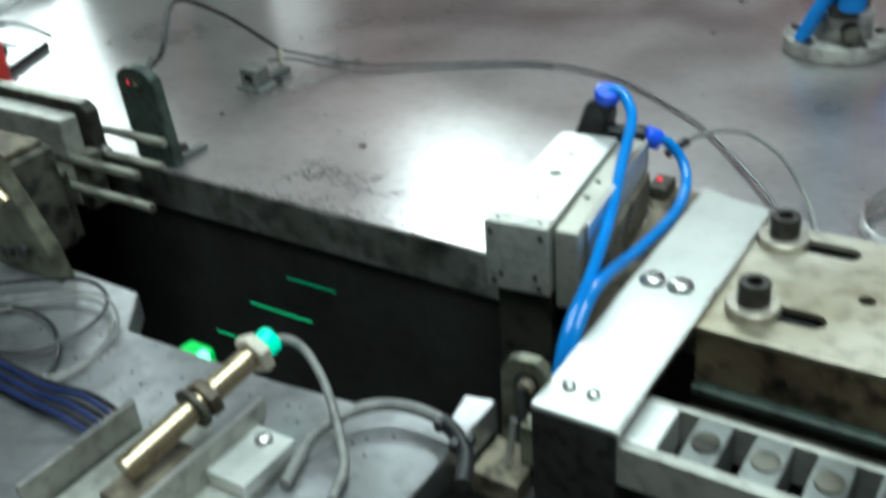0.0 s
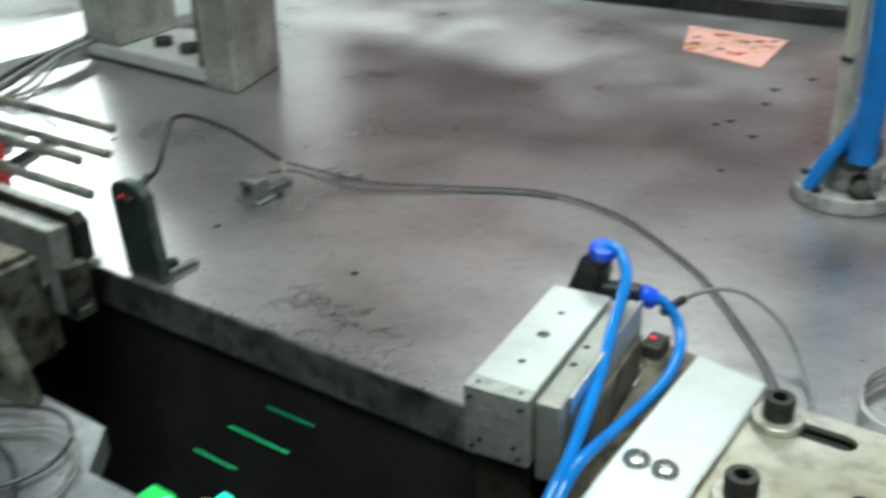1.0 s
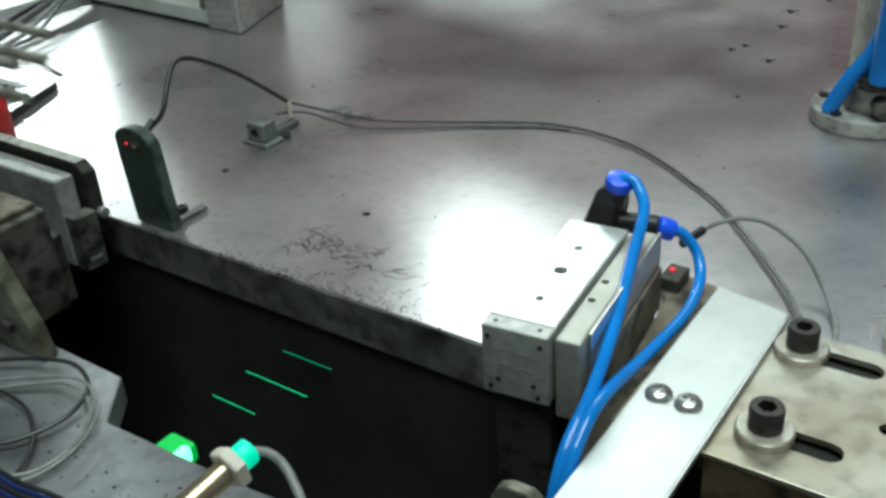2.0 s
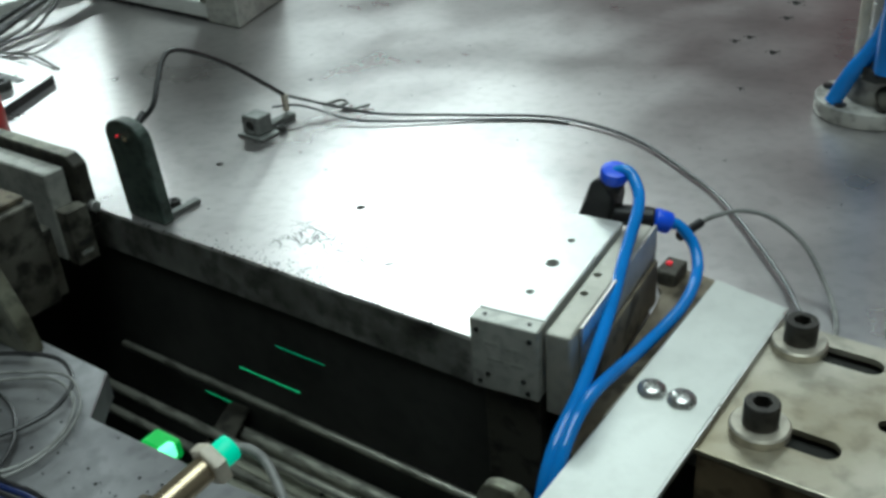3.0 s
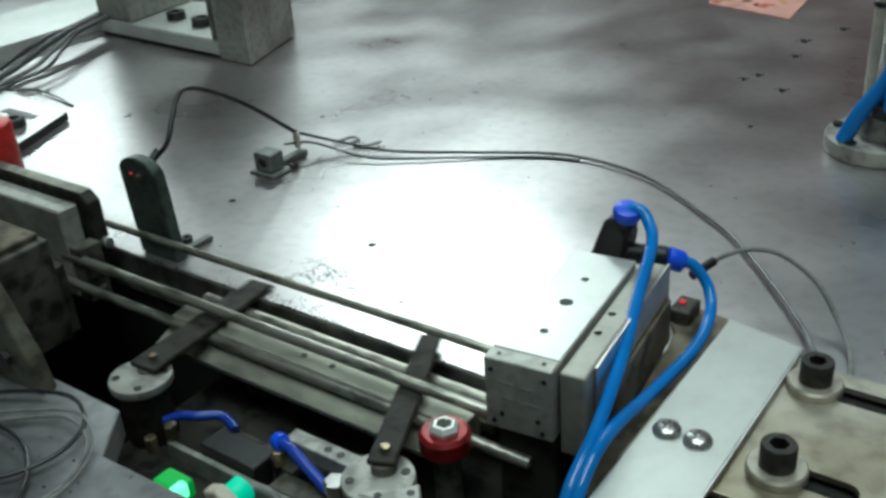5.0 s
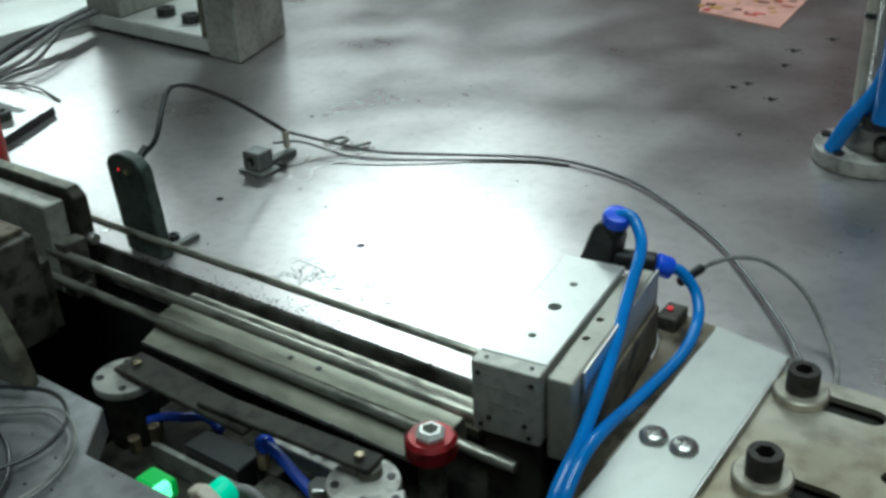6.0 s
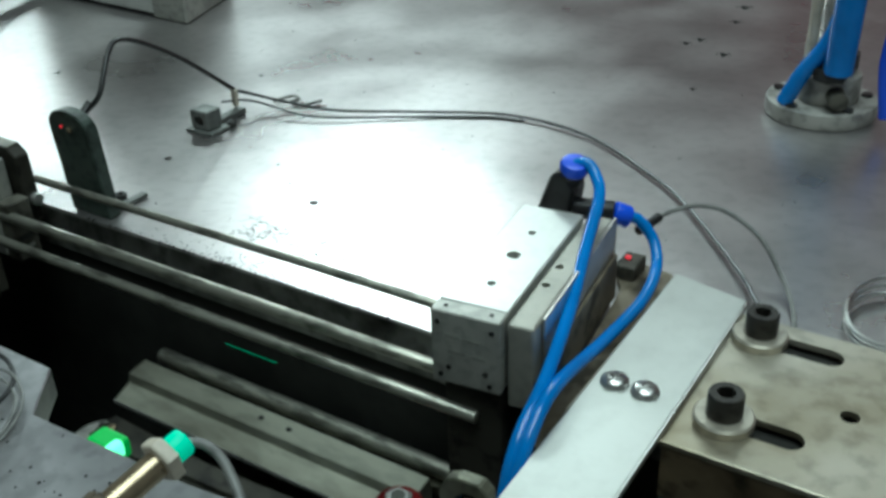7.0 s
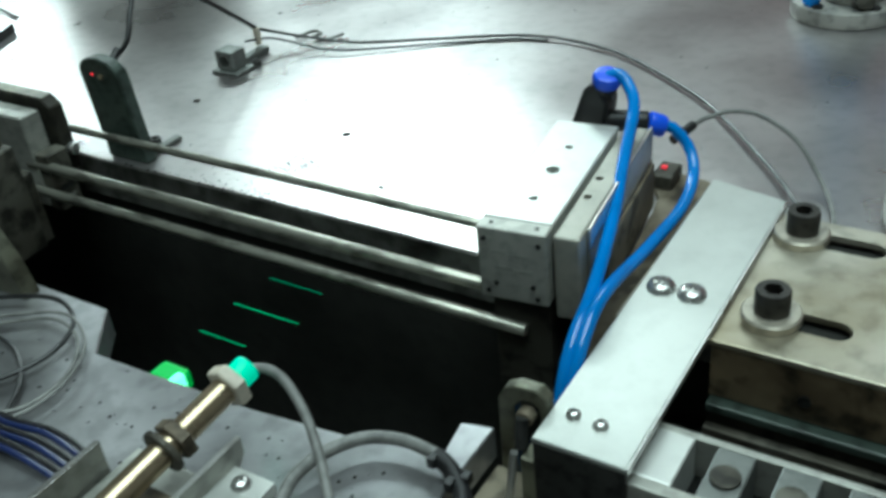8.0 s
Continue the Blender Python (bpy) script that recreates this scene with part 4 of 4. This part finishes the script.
def lifter():
    t = thing("lifter", (-10, -2, -2), "oily lifting carriage with swing clamps and a tray", "lifter")
    part("tray", prism([(-0.85, -1.1), (-0.85, -0.9), (-0.75, -0.86), (0.08, -0.52), (0.18, -0.1), (1.2, 0.02), (1.3, -0.5), (1.3, -1.1)], -19.4, -3.9, 0.02, "x"), TRAY, t, "long folded metal tray")
    part("tray_lip", box(-19.4, -3.9, -0.92, -0.855, -1.05, -0.86, 0.02), STEEL_BRIGHT, t, "bright worn lip")
    part("back_rail", box(-19.2, -3.7, 1.75, 2.7, -1.4, -0.92, 0.06), JAW, t, "oily grey rail behind the tray")
    part("guide_bar", cyl((-19.6, 2.3, -0.5), (-3.0, 2.3, -0.5), 0.36, 20, bevel=0.05), ROD, t, "round steel bar along the back of the tray")
    for x in (-12.0, -10.5):
        part("tray_hole", cyl((x, 0.75, -0.1), (x, 0.75, -0.02), 0.14, 12), BLACK, t)
    part("base_plate", box(-17.5, -2.0, -6.0, 2.6, -3.6, -3.0, 0.05), OILY, t, "oil-black base plate")
    for x in (-15.0, -12.0, -8.0):
        part("tray_leg", box(x - 0.5, x + 0.5, 0.4, 2.4, -3.0, -1.1, 0.05), OILY, t)
    for x, y in ((-16.85, -3.62), (-4.85, -3.4)):
        part("clamp_cylinder", cyl((x, y, -3.0), (x, y, -0.45), 1.0, 28, bevel=0.06), OILY, t, "", True)
        f = part("clamp_flange", cyl((x, y, -0.45), (x, y, -0.06), 1.27, 32, bevel=0.06), FLANGE, t, "pale round clamp flange", True)
        for k in range(4):
            a = math.pi / 4 + k * math.pi / 2
            part("screw", cyl((x + 0.95 * math.cos(a), y + 0.95 * math.sin(a), -0.06), (x + 0.95 * math.cos(a), y + 0.95 * math.sin(a), -0.02), 0.16, 10), BLACK, f)
    part("red_ring", washer((-3.85, -0.9, -0.1), 0.92, 0.5, 0.7), DARK_RED, t, "dark red ring nut", True)
    part("ring_nut", washer((-3.85, -0.9, 0.1), 0.56, 0.3, 0.78, 6), ALU, t, "pale hollow hexagon nut")
    part("ring_post", cyl((-3.85, -0.9, -3.0), (-3.85, -0.9, 0.3), 0.5, 16), IRON, t)
    part("valve", box(-13.2, -10.3, -4.2, -2.9, -3.0, -1.6, 0.08), BLACK, t, "black solenoid valve")
    part("valve_coil", box(-9.6, -6.4, -4.2, -3.3, -3.0, -2.0, 0.08), IRON, t)
    part("valve_tube", sweep([(-15.5, -3.9, -1.6), (-14.9, -3.5, -1.4), (-14.2, -3.2, -1.35), (-13.6, -2.6, -1.5), (-12.6, -2.8, -1.6)], 0.19, 10), NAVY_TUBE, t, "blue air tube", True)
    part("valve_tube", sweep([(-9.9, -3.0, -1.0), (-9.2, -3.15, -0.95), (-8.4, -3.35, -1.15), (-7.1, -3.6, -1.6)], 0.22, 10), NAVY_TUBE, t, "blue air tube", True)
    part("tube_ring", cyl((-10.2, -2.9, -1.1), (-9.75, -3.05, -0.95), 0.34, 14, bevel=0.06), BLUE_CAP, t, "", True)
    part("rail", box(-14.8, -4.4, -4.5, -4.25, -3.0, -2.0, 0.04), ALU_DULL, t)
    port = part("port_block", box(-10.0, -6.3, -2.75, -2.05, -1.68, -1.0, 0.06), FLANGE, t, "pale port block with two holes")
    for x in (-8.1, -7.5):
        part("port", cyl((x, -2.4, -1.0), (x, -2.4, -0.98), 0.16, 12), BLACK, port)
    for x, y, z in ((-15.2, -4.9, -1.6), (-14.8, -4.2, -1.3), (-9.9, -3.2, -1.2), (-6.2, -5.2, -1.3)):
        part("brass_nipple", cyl((x, y, z - 0.7), (x, y, z), 0.26, 6, bevel=0.05), BRASS, t)
    for k, (x0, x1) in enumerate(((-12.9, -11.4), (-11.2, -10.2), (-10.0, -9.2))):
        part("cover_plate", box(x0, x1, -3.3, -2.5, -3.0, -1.9 + 0.2 * (k % 2), 0.06), IRON, t)
    lug = part("lug", prism([(-4.9, -4.5), (-3.6, -4.3), (-2.9, -3.6), (-3.4, -3.0), (-3.75, -3.5), (-4.3, -3.9)], -0.5, 0.02, 0.06), FLANGE, t, "pale forked lug with screw holes")
    for x, y in ((-3.35, -3.55), (-4.2, -4.2)):
        part("hole", cyl((x, y, 0.02), (x, y, 0.04), 0.14, 12), BLACK, lug)
    part("hex_nut", cyl((-6.2, -4.1, -0.9), (-6.2, -4.1, -0.3), 0.42, 6, bevel=0.06), STEEL_BRIGHT, t, "bright hexagon nut")
    arms = []
    for x, y, w, n, z in ((-16.9, -3.15, 0.7, 7.1, 0.05), (-4.9, -3.0, 0.5, 7.5, 0.29)):
        hub = new("swing_arm", mesh_of("swing_arm", prism([(x - w, y - 0.3), (x + w, y - 0.3), (x + w * 0.92, y + n), (x - w * 0.92, y + n)], z, z + 0.22, 0.05), OILY, Vector((x, y, z))))
        hub.parent = t
        hub.location = (Vector((x, y, z)) - ORIGIN[t]) * U
        ORIGIN[hub] = Vector((x, y, z))
        tagged(hub, "dark flat swing clamp arm")
        part("boss", cyl((x, y, -0.05), (x, y, z - 0.005), 0.45, 20), IRON, hub)
        part("arm_nut", cyl((x, y + 0.35, z + 0.22), (x, y + 0.35, z + 0.38), 0.2, 6, bevel=0.04), BRASS, hub)
        arms.append(hub)
    return t, arms


LIFTER, ARMS = lifter()


def transfer_head():
    t = thing("transfer_head", (-52, 56, 22), "dark transfer head hanging over the back of the table", "transfer head")
    part("housing", box(-74, -34, 50, 62, 17, 46, 0.6), HEAD_PAINT, t)
    part("guard", box(-33.98, -8, 54, 58, 18, 32, 0.3), HEAD_PAINT, t)
    part("arm", box(-58, -48, 52, 60, 46.05, 229.8, 0.4), IRON, t)
    return t


HEAD = transfer_head()


# ---------------------------------------------------------------- what moves
def motions():
    rise = [(0.0, -18), (2.2, -17), (2.8, -11), (3.0, -9.6), (3.2, -7.8), (3.5, -5.4), (3.8, -2.6), (4.0, -0.9), (4.2, 0), (4.7, 0)]
    fall = [(5.8, 0), (6.0, -0.1), (6.3, -0.4), (6.6, -1.7), (6.8, -3.2), (7.0, -5.25), (7.2, -8.2), (7.5, -13), (8.0, -18)]
    for ob in NEW_RODS:
        x, y, z = ob.location
        walk(ob, [(t, pose(x, y, z + d * U)) for t, d in rise] + [(8.0, pose(x, y, z))])
    for ob in [*OLD_RODS, GRIPPER]:
        x, y, z = ob.location
        moves = ((0.0, -19.4, 0.45), (0.5, -19.4, 0.45), (0.6, -20.0, 1.0), (0.7, -20.6, 4.0), (0.8, -20.6, 6.6), (1.0, -20.6, 6.8), (1.7, -20.6, 6.8), (2.2, -34, 12), (2.8, -70, 30), (8.0, -70, 30))
        walk(ob, [(t, pose(x + dx * U, y, z + dz * U)) for t, dx, dz in moves])
    x, y, z = HEAD.location
    walk(HEAD, [(t, pose(x + dx * U, y, z)) for t, dx in ((0.0, -15.5), (0.5, -15.5), (0.75, -2), (1.7, -2), (2.1, -30), (2.6, -130), (8.0, -130))])
    x, y, z = LIFTER.location
    walk(LIFTER, [(t, pose(x, y, z + d * U)) for t, d in rise + fall])
    for arm, (held, turn) in zip(ARMS, ((23.5, -92), (10.5, 93))):
        p = arm.location.copy()
        walk(arm, [(0.0, pose(*p, 0, 0, held)), (4.8, pose(*p, 0, 0, held)), (5.2, pose(*p, 0, 0, (held + turn) / 2)), (5.6, pose(*p, 0, 0, turn)), (8.0, pose(*p, 0, 0, turn))])


motions()
